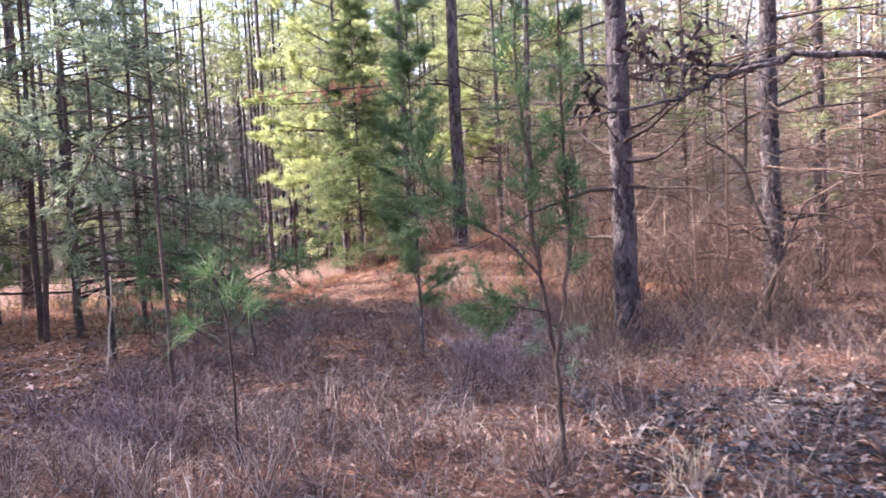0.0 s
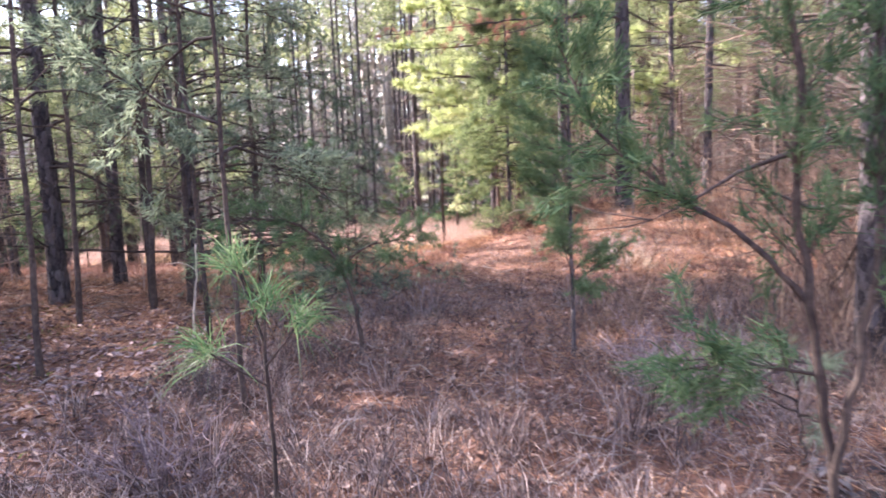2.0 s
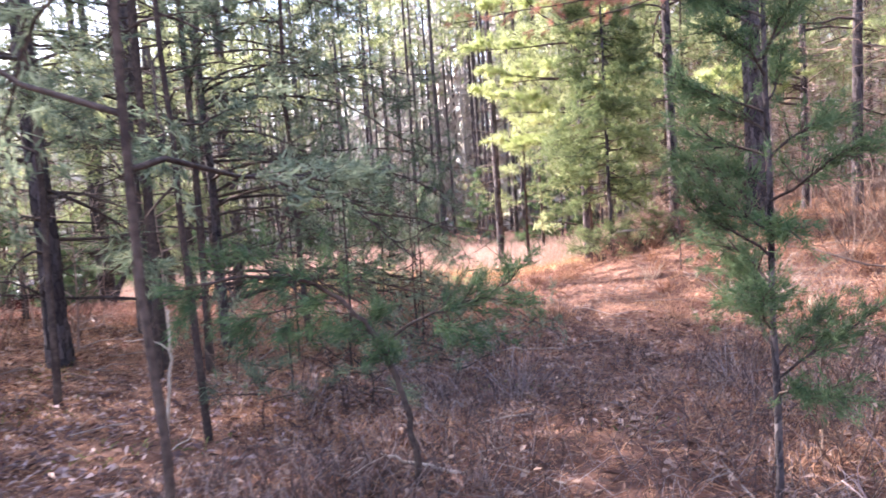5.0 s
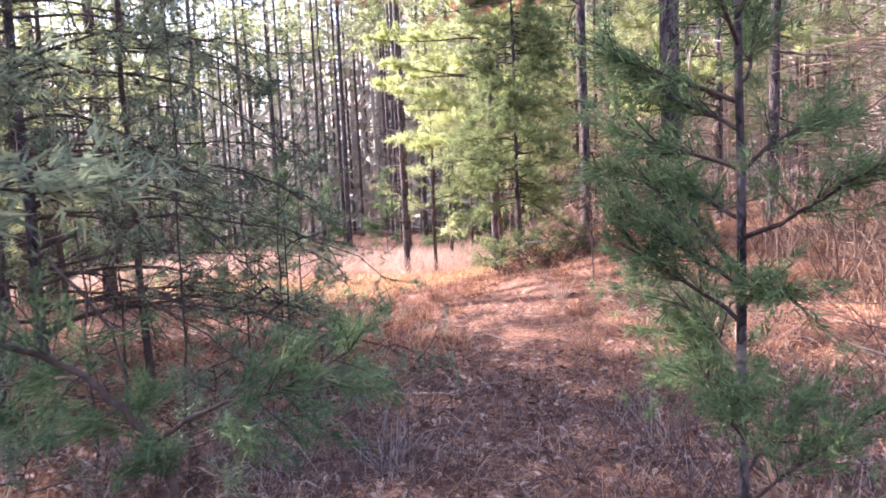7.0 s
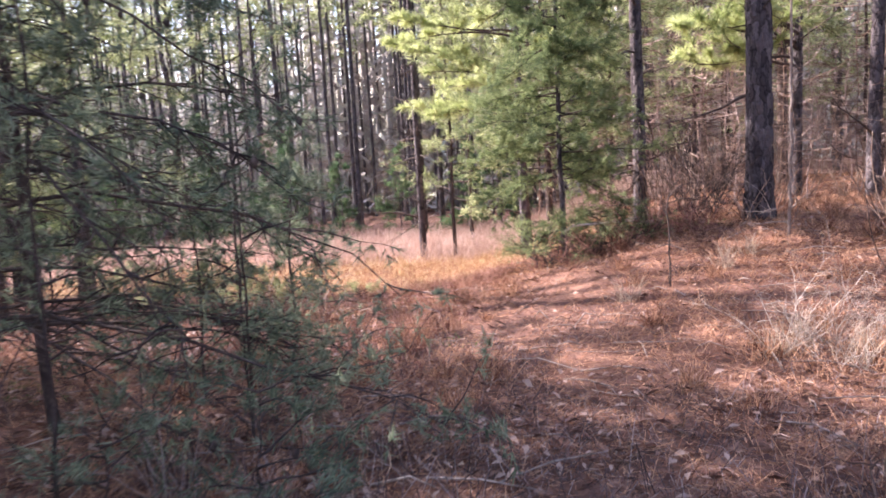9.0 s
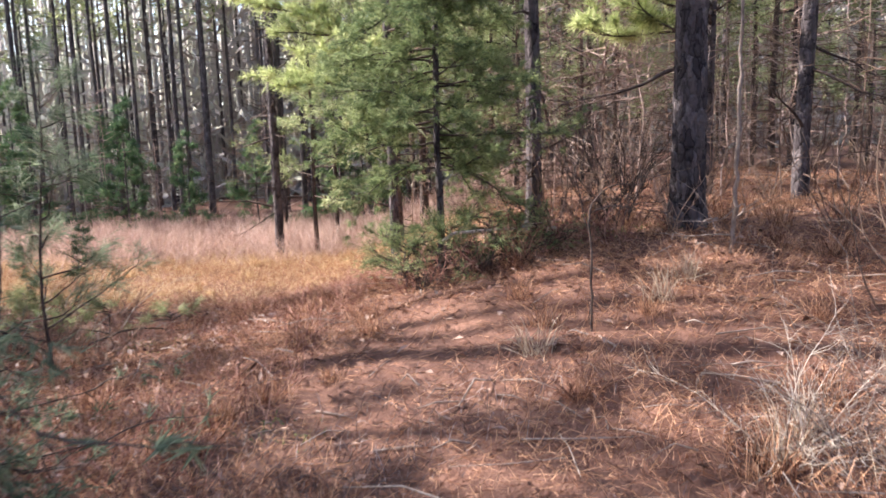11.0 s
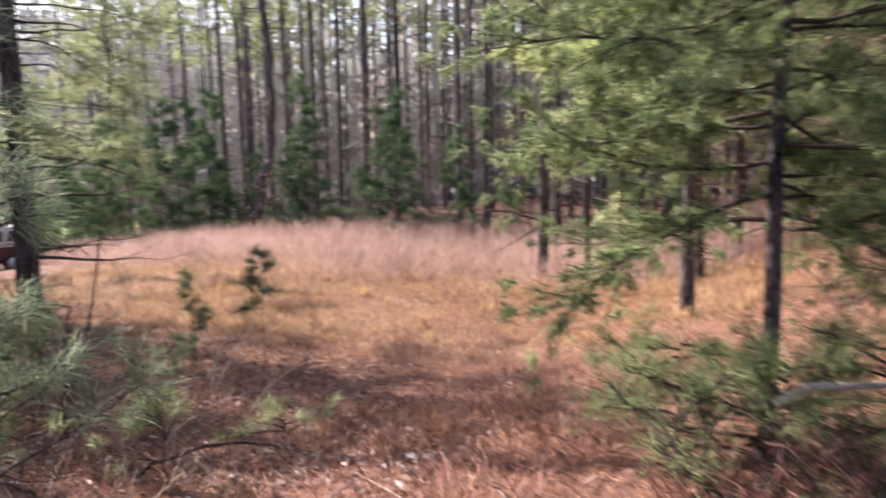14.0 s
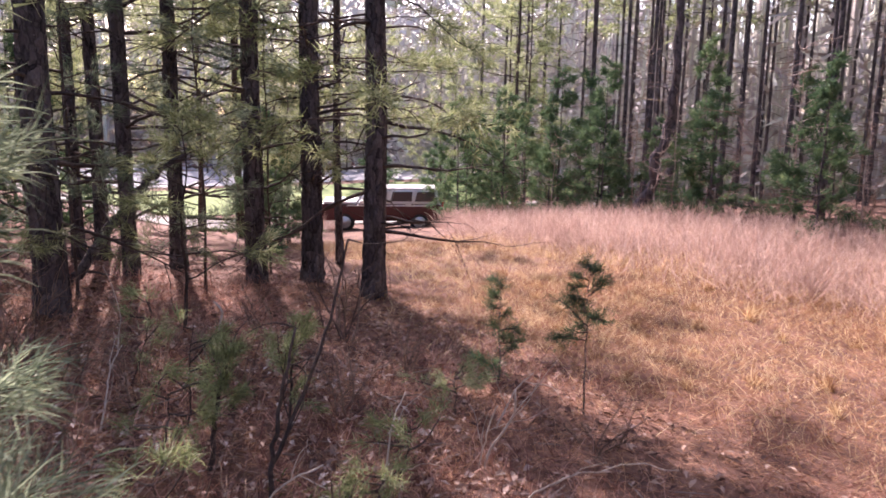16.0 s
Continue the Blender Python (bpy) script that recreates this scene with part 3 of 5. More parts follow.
def arching_pine(seed, h, d, label):
    """A pine whose thin crooked limbs arch out and droop, longest near the ground, with dark needle clumps on the outer twigs."""
    r = np.random.default_rng(seed)
    root = new("spreading_pine")
    line, at = trunk_line(r, h, (0, 0), 0.03, 18)
    t = Geo()
    bark_trunk(r, t, line, d, 9, 0.25)
    part("trunk", t, M_BARK, root, shade=True)
    s = np.linspace(0, 1, 11)
    for k in range(78):
        f = (k + r.uniform(0, 1)) / 78
        z = 0.45 + (h - 1.4) * f ** 1.15
        a = 0.3 + r.normal(0, 0.5) if r.random() < 0.68 else r.uniform(0, 2 * math.pi)
        L = (3.55 - 2.3 * f) * r.uniform(0.62, 1.08)
        rise, sag = r.uniform(0.12, 0.4), r.uniform(0.28, 0.62)
        turn = a + r.normal(0, 0.35) * s
        step = L / 10
        bow = np.cumsum(r.normal(0, 0.018 * L, (11, 3)), 0) * s[:, None]
        P = at(z) + np.stack([np.cumsum(np.cos(turn)) * step - step, np.cumsum(np.sin(turn)) * step, L * (rise * s - sag * s * s)], -1) + bow
        P[0] = at(z)
        P[:, 2] = np.maximum(P[:, 2], 0.12 + 0.1 * s)
        wood, leaf = Geo(), Geo()
        wood.tube(P, np.linspace(0.007 + 0.0042 * L, 0.0025, 11), 5, 0.08, r)
        bare = r.random() < 0.16
        for q in range(int(9 + 5.0 * L)):
            u = r.uniform(0.2, 1.0)
            i = min(9, int(u * 10))
            b = P[i] + (P[i + 1] - P[i]) * (u * 10 - i)
            fw = unit(P[i + 1] - P[i])
            M = L * (0.12 + 0.28 * (1 - u)) * r.uniform(0.6, 1.3) + 0.1
            sub = wander(r, b, fw * 0.7 + r.normal(0, 0.55, 3) * np.array([1, 1, 0.55]), M, 7, 0.24, -0.03)
            wood.tube(sub, np.linspace(0.0055, 0.0016, 7), 3)
            if bare or u < 0.3:
                continue
            for _ in range(6):
                i2 = r.integers(2, 7)
                tw = unit(sub[i2] - sub[i2 - 1] + r.normal(0, 0.5, 3))
                tip = sub[i2] + tw * r.uniform(0.03, 0.13)
                wood.blades(sub[i2][None], (tip - sub[i2])[None], 0.004, r)
                n = 13
                base = sub[i2] + (tip - sub[i2]) * r.uniform(0.25, 1.05, n)[:, None]
                leaf.blades(base, unit(tw * 0.8 + r.normal(0, 0.55, (n, 3))) * r.uniform(0.045, 0.095, n)[:, None], 0.0085, r)
        limb = part("limb", wood, M_TWIG, root)
        if leaf.n:
            part("foliage", leaf, M_DARKPINE, limb)
    return tagged(root, label, "tree", "young pines")


spreading = place(arching_pine(3, 7.6, 0.12, "dark spreading pine with low drooping boughs and small cones"), -5.5, 11.0)
rng = np.random.default_rng(31)
limbs = [o for o in spreading.children if o.name.startswith("limb")]
cone = None
for o in limbs[2:60:2] + limbs[3:50:3]:
    n = len(o.data.vertices)
    p = o.data.vertices[int(n * rng.uniform(0.5, 0.95))].co
    if cone is None:
        c = Geo()
        c.tube([(0, 0, 0.012), (0, 0, 0), (0, 0, -0.014), (0, 0, -0.032), (0, 0, -0.045)], [0.006, 0.017, 0.022, 0.016, 0.004], 7, 0.12, rng)
        cone = c.mesh("cone", M_TWIG)
    part("cone", cone, None, o).location = p


def tufted_seedling(seed, x, y, tufts, label):
    """A thin stem with a few brushes of long needles; tufts: offset and height of each."""
    r = np.random.default_rng(seed)
    root = new("pine_seedling")
    top = max(t[2] for t in tufts)
    w = Geo()
    w.tube([(0, 0, -0.05), (0.01, 0, top * 0.4), (-0.01, 0.01, top * 0.75), (tufts[0][0], tufts[0][1], tufts[0][2])], [0.011, 0.009, 0.007, 0.005], 7)
    part("stem", w, M_TWIG, root, shade=True)
    for dx, dy, z in tufts:
        w = Geo()
        w.tube([(0, 0, z - 0.16), (dx * 0.6, dy * 0.6, z - 0.07), (dx, dy, z)], [0.006, 0.005, 0.004], 5)
        twig = part("twig", w, M_TWIG, root)
        n = Geo()
        base = np.array([dx, dy, z]) + r.normal(0, 0.025, (84, 3))
        way = unit(r.normal(0, 0.75, (84, 3)) + unit(np.array([dx, dy, 0.12]))) * r.uniform(0.13, 0.24, 84)[:, None]
        n.blades(base, way, 0.0042, r, 0.22)
        part("needle_tuft", n, M_BRIGHT, twig)
    return place(tagged(root, label, "tree", "young pines"), x, y)


tufted_seedling(5, -1.33, 4.45, [(-0.07, -0.05, 1.22), (0.02, -0.02, 1.06), (-0.17, -0.12, 0.9), (0.12, 0.06, 0.98)], "young pine with long bright green needle tufts")
for i, (x, y, h) in enumerate(((-11.5, 17.6, 5.0), (-10.0, 15.2, 3.2), (-11.3, 16.2, 4.4), (-9.6, 16.9, 2.0), (-12.9, 18.9, 4.2))):
    place(young_pine(640 + i, h, 0.035, 0.85, int(9 * h), "slim young pine with soft long needles among the trunks", (0.01, 0), 0.5, 22, 0.15, 5, 0.0055, M_PINE if i % 2 else M_DARKPINE, rise=0.3, bend=0.15), x, y)
place(young_pine(66, 2.45, 0.03, 0.75, 24, "young pine with drooping tufts of long needles", (0.05, 0.02), 0.35, 24, 0.16, 5, 0.0045, M_DARKPINE, rise=0.25, bend=0.12), -4.72, 15.0)
place(cedar(61, 1.25, 0.016, 0.34, "small sparse cedar in the meadow grass", low=0.62, dense=1.0, mat=M_CEDAR, fine=1.1, leaf=6, width=0.004), -6.88, 19.43)
place(cedar(62, 0.95, 0.016, 0.3, "small sparse cedar in the meadow grass", low=0.12, dense=1.2, mat=M_CEDAR, fine=1.1, leaf=6, width=0.004), -7.4, 18.95)
for x, y, h, s in ((-5.6, 15.8, 0.6, 63), (-4.9, 16.2, 0.5, 64), (-6.9, 15.2, 0.8, 65), (-5.2, 14.3, 0.7, 67), (-6.7, 16.1, 0.55, 68),
                   (-7.4, 16.4, 0.7, 69), (-6.2, 17.3, 0.35, 163), (-5.7, 16.9, 0.3, 164), (-7.9, 17.3, 0.55, 165), (-8.3, 16.2, 0.7, 166), (-6.5, 15.2, 0.45, 167), (-4.6, 17.0, 0.3, 168), (-7.0, 18.2, 0.35, 169), (-3.4, 8.3, 0.5, 70), (-2.9, 9.0, 0.6, 71), (-3.3, 10.0, 0.5, 72), (0.9, 5.6, 0.6, 73), (-4.9, 5.7, 0.6, 75)):
    place(young_pine(s, h, 0.014, 0.35, 7, "small pine seedling in the dry grass", (0.03, 0), 0.2, 20, 0.10, 3, 0.0045, M_PINE if 62 < s < 70 or s > 160 else M_DARKPINE, name="pine_seedling"), x, y)

for i, (x, y, h) in enumerate(((-2.75, 10.3, 0.75), (-2.5, 9.7, 0.5), (-2.75, 8.8, 0.5), (-3.0, 11.2, 0.8))):
    place(young_pine(80 + i, h * 0.85, 0.012, 0.42, 9, "low dark pine seedling with soft needles", (0.05, 0), 0.12, 12, 0.08, 5, 0.005, M_DARKPINE, name="pine_seedling"), x, y)

# a pine at the trail's bend whose low boughs end in sun-coloured plumes
def plumed_pine(seed, h, d, boughs, label):
    """boughs: height on the trunk, heading, rise and reach of each plumed bough."""
    r = np.random.default_rng(seed)
    root = new("plumed_pine")
    line, at = trunk_line(r, h, (0, 0), 0.02, 20)
    t = Geo()
    bark_trunk(r, t, line, d, 12, 0.3)
    part("trunk", t, M_BARK, root, shade=True)
    stub_branches(r, root, at, 0.8, 3.0, 9, 1.1, 0.03, 3)
    for z, a, rise, L in boughs:
        P = wander(r, at(z), (math.cos(a), math.sin(a), rise), L, 9, 0.10, 0.0)
        wood, leaf = Geo(), Geo()
        wood.tube(P, np.linspace(0.012 + 0.007 * L, 0.005, 9), 6, 0.05, r)
        for q in range(int(9 * L)):
            u = r.uniform(0.35, 1.0) if q else 1.0
            i = min(7, int(u * 8))
            b = P[i] + (P[i + 1] - P[i]) * (u * 8 - i)
            tw = unit(unit(P[i + 1] - P[i]) + r.normal(0, 0.6, 3) * np.array([1, 1, 0.35]) + np.array([0, 0, 0.3]))
            M = r.uniform(0.12, 0.5)
            wood.tube([b, b + tw * M * 0.5, b + tw * M + np.array([0, 0, 0.03])], [0.006, 0.005, 0.003], 4)
            n = 95
            base = b + tw * (M * r.uniform(0.45, 1.05, n))[:, None]
            leaf.blades(base, unit(tw * 0.7 + r.normal(0, 0.55, (n, 3)) + np.array([0, 0, 0.15])) * r.uniform(0.12, 0.22, n)[:, None], 0.011, r, 0.06)
        limb = part("limb", wood, M_TWIG, root)
        part("foliage", leaf, M_SUNPLUME, limb)
    return tagged(root, label, "tree", "plumed pines")


r = np.random.default_rng(88)
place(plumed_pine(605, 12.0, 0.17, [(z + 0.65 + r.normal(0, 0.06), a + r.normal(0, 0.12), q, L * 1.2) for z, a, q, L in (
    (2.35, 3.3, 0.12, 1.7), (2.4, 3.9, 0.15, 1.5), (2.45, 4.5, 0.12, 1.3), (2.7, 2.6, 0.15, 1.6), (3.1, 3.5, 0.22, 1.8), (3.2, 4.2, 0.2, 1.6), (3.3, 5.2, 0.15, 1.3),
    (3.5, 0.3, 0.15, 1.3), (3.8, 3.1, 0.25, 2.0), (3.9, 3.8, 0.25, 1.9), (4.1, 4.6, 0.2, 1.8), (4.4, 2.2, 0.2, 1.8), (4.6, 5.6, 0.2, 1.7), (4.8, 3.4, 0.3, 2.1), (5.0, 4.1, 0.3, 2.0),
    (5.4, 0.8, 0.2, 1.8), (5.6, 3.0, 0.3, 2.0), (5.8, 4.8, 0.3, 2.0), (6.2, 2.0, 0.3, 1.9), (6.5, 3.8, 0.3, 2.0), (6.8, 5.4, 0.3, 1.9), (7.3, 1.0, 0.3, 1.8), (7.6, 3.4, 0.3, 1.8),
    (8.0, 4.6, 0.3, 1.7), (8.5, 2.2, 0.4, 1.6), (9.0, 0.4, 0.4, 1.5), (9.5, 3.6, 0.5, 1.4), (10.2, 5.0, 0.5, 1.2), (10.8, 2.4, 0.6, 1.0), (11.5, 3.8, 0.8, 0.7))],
    "pine with needle plumes coloured bright as if sunlit on its low boughs"), -2.95, 22.5)

# second plumed pine, its sunlight likewise in the needle colour
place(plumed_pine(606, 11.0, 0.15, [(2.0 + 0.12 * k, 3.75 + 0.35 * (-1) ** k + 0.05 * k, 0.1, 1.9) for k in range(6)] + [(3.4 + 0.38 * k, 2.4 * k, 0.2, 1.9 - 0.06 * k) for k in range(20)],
                  "pine with needles coloured pale as if sunlit above a bare trunk"), 1.6, 19.9)

# far pines with sunlit boughs reaching over the meadow
for x, y, seed, h, start, side in ((2.2, 23.6, 602, 12, 2.9, (-2.0, 0.3)), (-2.8, 27.2, 603, 12, 2.4, None)):
    place(young_pine(seed, h, 0.2, 3.3, 66, "tall pine with bright sunlit needles on low boughs", start=start, tuft=12, needle=0.24, twigs=30, width=0.026, mat=M_PINE, rise=0.12, near=False, tuft_from=0.35,
                     bend=0.0, side=side, name="bushy_pine", top=0.6), x, y)

# ---- woods in the distance: one of each kind ----
far = [tall_pine(300 + i, 0.19, 17 + i, (0, 0), 7, 1.2, "slim dark plantation pine among many alike", near=False, low=2.0, crown_limbs=16) for i in range(5)]
mid = [young_pine(400 + i, 8.0 + i, 0.13, 2.4, 38, "young pine with sunlit light green needles", start=1.2 + 0.3 * i, tuft=10, needle=0.24, twigs=9, width=0.026, mat=M_PINE, rise=0.2, near=False,
                  tuft_from=0.4, bend=0.0, name="bushy_pine") for i in range(4)]
brush = [sapling(500 + i, 3.0 + 0.6 * i, 0.022, "bare grey-brown sapling in the thicket", (0.03 * (i - 2), 0.03), 30, 1.0, 0.05, M_BRUSH, low=0.1, near=False) for i in range(5)]
pale_brush = [sapling(510 + i, 3.2 + 0.5 * i, 0.03, "pale bare brush along the edge of the woods", (0.04 * (i - 1), 0.02), 30, 1.0, 0.07, M_PALEBRUSH, low=0.05, near=False) for i in range(3)]
shrubs = [shrub(520 + i, 0.9 + 0.25 * i, 11, "bare brown shrub with many thin twigs", 0.55, forks=4, thick=1.1) for i in range(4)]
cedars = [cedar(540 + i, 2.6 + 0.7 * i, 0.06, 0.95, "bushy cedar at the edge of the woods", low=0.1, dense=0.6, fine=0.5, near=False, mat=M_CEDAR) for i in range(3)]
rng = np.random.default_rng(7)
used = {}


def in_gap(x, y):
    """The open gap in the trees towards the drive."""
    ux, uy = -0.883, 0.469
    dx, dy = x + 2.6, y - 15.2
    return 9.0 < dx * ux + dy * uy < 28.5 and abs(dx * uy - dy * ux) < 1.9


def put(kinds, key, x, y, scale=1.0):
    """The kind itself at its first spot, then copies of it; none in the gap."""
    if in_gap(x, y):
        return None
    k = used.get(key, 0)
    used[key] = k + 1
    m = pose(x, y, gz(x, y), 0, 0, rng.uniform(0, 360))
    ob = kinds[k % len(kinds)]
    if k < len(kinds):
        ob.matrix_world = m
    else:
        ob = copy_thing(ob, m)
    ob.scale = (scale, scale, scale)
    return ob


def scatter(count, box, gap, allowed):
    spots = []
    for _ in range(count * 30):
        x, y = rng.uniform(box[0], box[1]), rng.uniform(box[2], box[3])
        if allowed(x, y) and all((x - a) ** 2 + (y - b) ** 2 > gap * gap for a, b in spots):
            spots.append((x, y))
            if len(spots) >= count:
                break
    return spots


def edge_of_woods(x):
    """How far ahead the meadow ends."""
    return 30.5 + 0.10 * (x + 12)


for x, y in scatter(112, (-34, 3, 30, 52), 1.3, lambda x, y: y > edge_of_woods(x) + 0.5 and not (x < -22 and y < 36) and not (x < -11 and y < 33.6)):
    put(far, "far", x, y)
for x, y in scatter(50, (-34, -9, -14, 14.2), 2.0, lambda x, y: True):
    put(far, "far", x, y, rng.uniform(0.75, 1.05))
for x, y in scatter(65, (3.5, 34, -10, 60), 2.6, lambda x, y: x > 4.0 + 0.3 * max(0, 8 - y) and (y < 30 or x > 2)):
    put(far, "far", x, y, rng.uniform(0.8, 1.1))
for x, y in scatter(14, (-30, -15, 5.5, 13.5), 1.5, lambda x, y: True):
    put(far, "far", x, y, rng.uniform(0.7, 1.0))
for x, y in [(-15.5, 13.4), (-17.5, 14.0), (-19.5, 14.5), (-16.5, 12.4), (-21.3, 14.4), (-23.5, 14.8)]:
    put(far, "far", x, y, rng.uniform(0.8, 1.05))
for x, y in [(0.8, 26.5), (4.6, 25.5), (-1.2, 29.0), (5.5, 16.5), (8.0, 22.0), (6.8, 29), (-26, 34), (-30, 36.5), (-34, 35), (7.5, 12.0), (10, 16)]:
    put(mid, "mid", x, y, rng.uniform(0.85, 1.15))
for x, y in scatter(26, (-6, 9, 25.5, 40), 1.9, lambda x, y: x > -6 + 0.1 * (y - 26)):
    put(mid, "mid", x, y, rng.uniform(0.75, 1.25))
for x, y in [(-8.6, 13.2), (-8.0, 14.4), (-12.0, 9.5), (-13.5, 12.5), (-15.5, 10.0), (-11.0, 13.3)]:
    put(mid, "mid", x, y, rng.uniform(0.7, 0.95))
for x, y in scatter(14, (5, 30, 14, 58), 3.0, lambda x, y: True):
    put(mid, "mid", x, y, rng.uniform(0.9, 1.3))
for x, y in scatter(23, (-36, -14, -6, 13.5), 3.0, lambda x, y: True):
    put(mid, "mid", x, y, rng.uniform(0.8, 1.2))
for x, y in scatter(11, (-66, -36, -4, 60), 3.2, lambda x, y: abs(y - 23) > 5 and (x < -48 or abs(y - 23) > 8)):
    put(mid, "mid", x, y, rng.uniform(1.0, 1.5))
for x, y in [(-16.4, 21.2), (-17.2, 22.4), (-19.0, 23.6), (-15.2, 20.6), (-16.0, 16.0), (-17.5, 15.0), (-18.5, 16.6), (-20.5, 16.0), (-19.5, 21.3), (-22, 17.2), (-15.0, 14.4), (-21.5, 22.2)]:
    put(mid, "mid", x, y, rng.uniform(0.38, 0.6))
for x, y in [(-20.0, 20.6), (-22.3, 21.3), (-19.6, 18.0), (-24.5, 20.8), (-24.0, 24.2), (-29.5, 24.5), (-29.0, 16.0), (-28.0, 13.0), (-26.0, 33.5), (-23.5, 15.5), (-28.5, 35.0)]:
    put(mid, "mid", x, y, rng.uniform(1.2, 1.45))
for x, y in scatter(95, (-24, 16, 2, 40), 1.0, lambda x, y: (x > 1.6 + 0.15 * max(0, y - 6) and y > 5) or (x < -7 and y < 14.5) or (y > edge_of_woods(x)) or (x > -1.5 and y > 20)):
    put(brush, "brush", x, y, rng.uniform(0.7, 1.3))
for x, y in scatter(92, (-24, 14, 3, 36), 0.75, lambda x, y: (x > 1.3 and y > 5) or (x < -6.5 and y < 15) or (y > edge_of_woods(x) - 1.0) or (x > -1.0 and y > 17.6) or (-5 < x < -3 and 6 < y < 12) or (x < -9 and y < 20.5 and abs(y - 18.3 + 0.19 * (x + 15)) > 0.8)):
    put(shrubs, "shrubs", x, y, rng.uniform(0.6, 1.2))
for x, y in scatter(46, (1.6, 8, 7.8, 16), 0.7, lambda x, y: x > 1.2 + 0.08 * (y - 6)):
    put(shrubs, "shrubs", x, y, rng.uniform(0.7, 1.15))
for x, y in scatter(44, (1.8, 9, 8.0, 19), 0.8, lambda x, y: True):
    put(brush, "brush", x, y, rng.uniform(0.8, 1.2))
for x, y in scatter(44, (-0.3, 5.5, 9.6, 18.5), 0.55, lambda x, y: (x > 1.1 and y < 15.5) or y > 15.8):
    put(shrubs, "shrubs", x, y, rng.uniform(0.55, 1.0))
for x, y in scatter(20, (0.9, 4.6, 6.2, 8.6), 0.45, lambda x, y: True):
    put(shrubs, "shrubs", x, y, rng.uniform(0.35, 0.6))
for x, y in scatter(26, (-9.5, -4.6, 13.6, 17.3), 0.55, lambda x, y: True):
    put(shrubs, "shrubs", x, y, rng.uniform(0.3, 0.6))
for x, y in [(-18.5, 33.0), (-21.0, 31.0), (-14.0, 33.5), (-10.5, 32.0), (-12.5, 32.5), (-23.5, 32), (-25.5, 31), (-8.2, 31.6), (-16.2, 32.4), (-20, 32.2), (-6, 32)]:
    put(cedars, "cedars", x, y, rng.uniform(0.9, 1.3))
for x, y in [(-24.2, 29.6), (-25.2, 30.6), (-23.2, 30.3), (-26.6, 32.2), (-28.6, 31.2), (-21.8, 29.8), (-15.6, 23.4), (-17.8, 25.2), (-14.2, 22.2), (-18.4, 23.0), (-20.6, 24.6), (-22.2, 26.0), (-16.6, 21.8), (-13.6, 15.2), (-19.0, 14.9)]:
    put(cedars, "cedars", x, y, rng.uniform(0.5, 0.85) if y < 28 else rng.uniform(1.0, 1.4))
for x, y in [(-15.5, 19.7), (-16.6, 20.3), (-17.6, 20.9), (-18.8, 21.4), (-15.0, 20.3), (-17.2, 20.0), (-16.0, 16.2), (-17.2, 16.8), (-15.0, 16.0), (-18.6, 17.2)]:
    put(cedars, "cedars", x, y, rng.uniform(0.55, 0.8))
for x, y in [(-25, 33.2), (-28, 34.6), (-31, 33.4), (-23, 34.6), (-33.5, 31.2), (-15.2, 31.6), (-12.0, 31.2), (-19.4, 31.8), (-5, 31.4), (-22.3, 32.6)]:
    put(cedars, "cedars", x, y, rng.uniform(1.1, 1.7))
for x, y in scatter(60, (2.6, 13, 9.5, 22), 0.75, lambda x, y: x > 2.2 + 0.05 * (y - 9)):
    put(brush if y < 15.5 else pale_brush, "brush" if y < 15.5 else "pale_brush", x, y, rng.uniform(0.6, 1.1))
for x, y in scatter(26, (-3, 5, 19, 27), 0.9, lambda x, y: x > 0 or y > 23.5):
    put(brush, "brush", x, y, rng.uniform(0.7, 1.2))
for x, y in scatter(56, (-0.6, 10, 18.6, 30), 0.8, lambda x, y: x > 0.2 or y > 19.5):
    put(pale_brush, "pale_brush", x, y, rng.uniform(0.6, 1.1))
for x, y in scatter(26, (-13, -6.5, 5, 13), 0.9, lambda x, y: True):
    put(pale_brush, "pale_brush", x, y, rng.uniform(0.5, 0.9))
for x, y in scatter(26, (0.5, 9, 19.5, 31), 0.9, lambda x, y: True):
    put(brush, "brush", x, y, rng.uniform(0.8, 1.3))
for x, y in scatter(34, (-24, 3, 30.4, 36.5), 0.9, lambda x, y: y > edge_of_woods(x)):
    put(pale_brush, "pale_brush", x, y, rng.uniform(0.6, 1.1))

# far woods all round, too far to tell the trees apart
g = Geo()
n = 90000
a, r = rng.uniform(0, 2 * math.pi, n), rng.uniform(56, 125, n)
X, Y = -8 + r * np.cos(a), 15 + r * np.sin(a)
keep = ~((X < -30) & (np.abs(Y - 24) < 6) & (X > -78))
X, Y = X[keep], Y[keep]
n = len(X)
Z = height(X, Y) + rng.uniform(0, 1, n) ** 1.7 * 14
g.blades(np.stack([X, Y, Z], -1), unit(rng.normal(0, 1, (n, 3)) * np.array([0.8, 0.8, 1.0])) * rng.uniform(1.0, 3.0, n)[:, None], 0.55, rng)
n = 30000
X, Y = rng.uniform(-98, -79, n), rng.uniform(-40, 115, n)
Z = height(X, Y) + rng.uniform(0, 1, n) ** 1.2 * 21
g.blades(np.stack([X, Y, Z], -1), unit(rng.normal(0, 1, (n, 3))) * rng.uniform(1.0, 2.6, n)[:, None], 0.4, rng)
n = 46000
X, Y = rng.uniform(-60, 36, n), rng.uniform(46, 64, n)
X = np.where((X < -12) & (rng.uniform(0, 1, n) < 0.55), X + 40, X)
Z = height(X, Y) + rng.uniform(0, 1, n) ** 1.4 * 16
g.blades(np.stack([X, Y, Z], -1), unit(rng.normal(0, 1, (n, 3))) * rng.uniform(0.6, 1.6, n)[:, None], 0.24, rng)
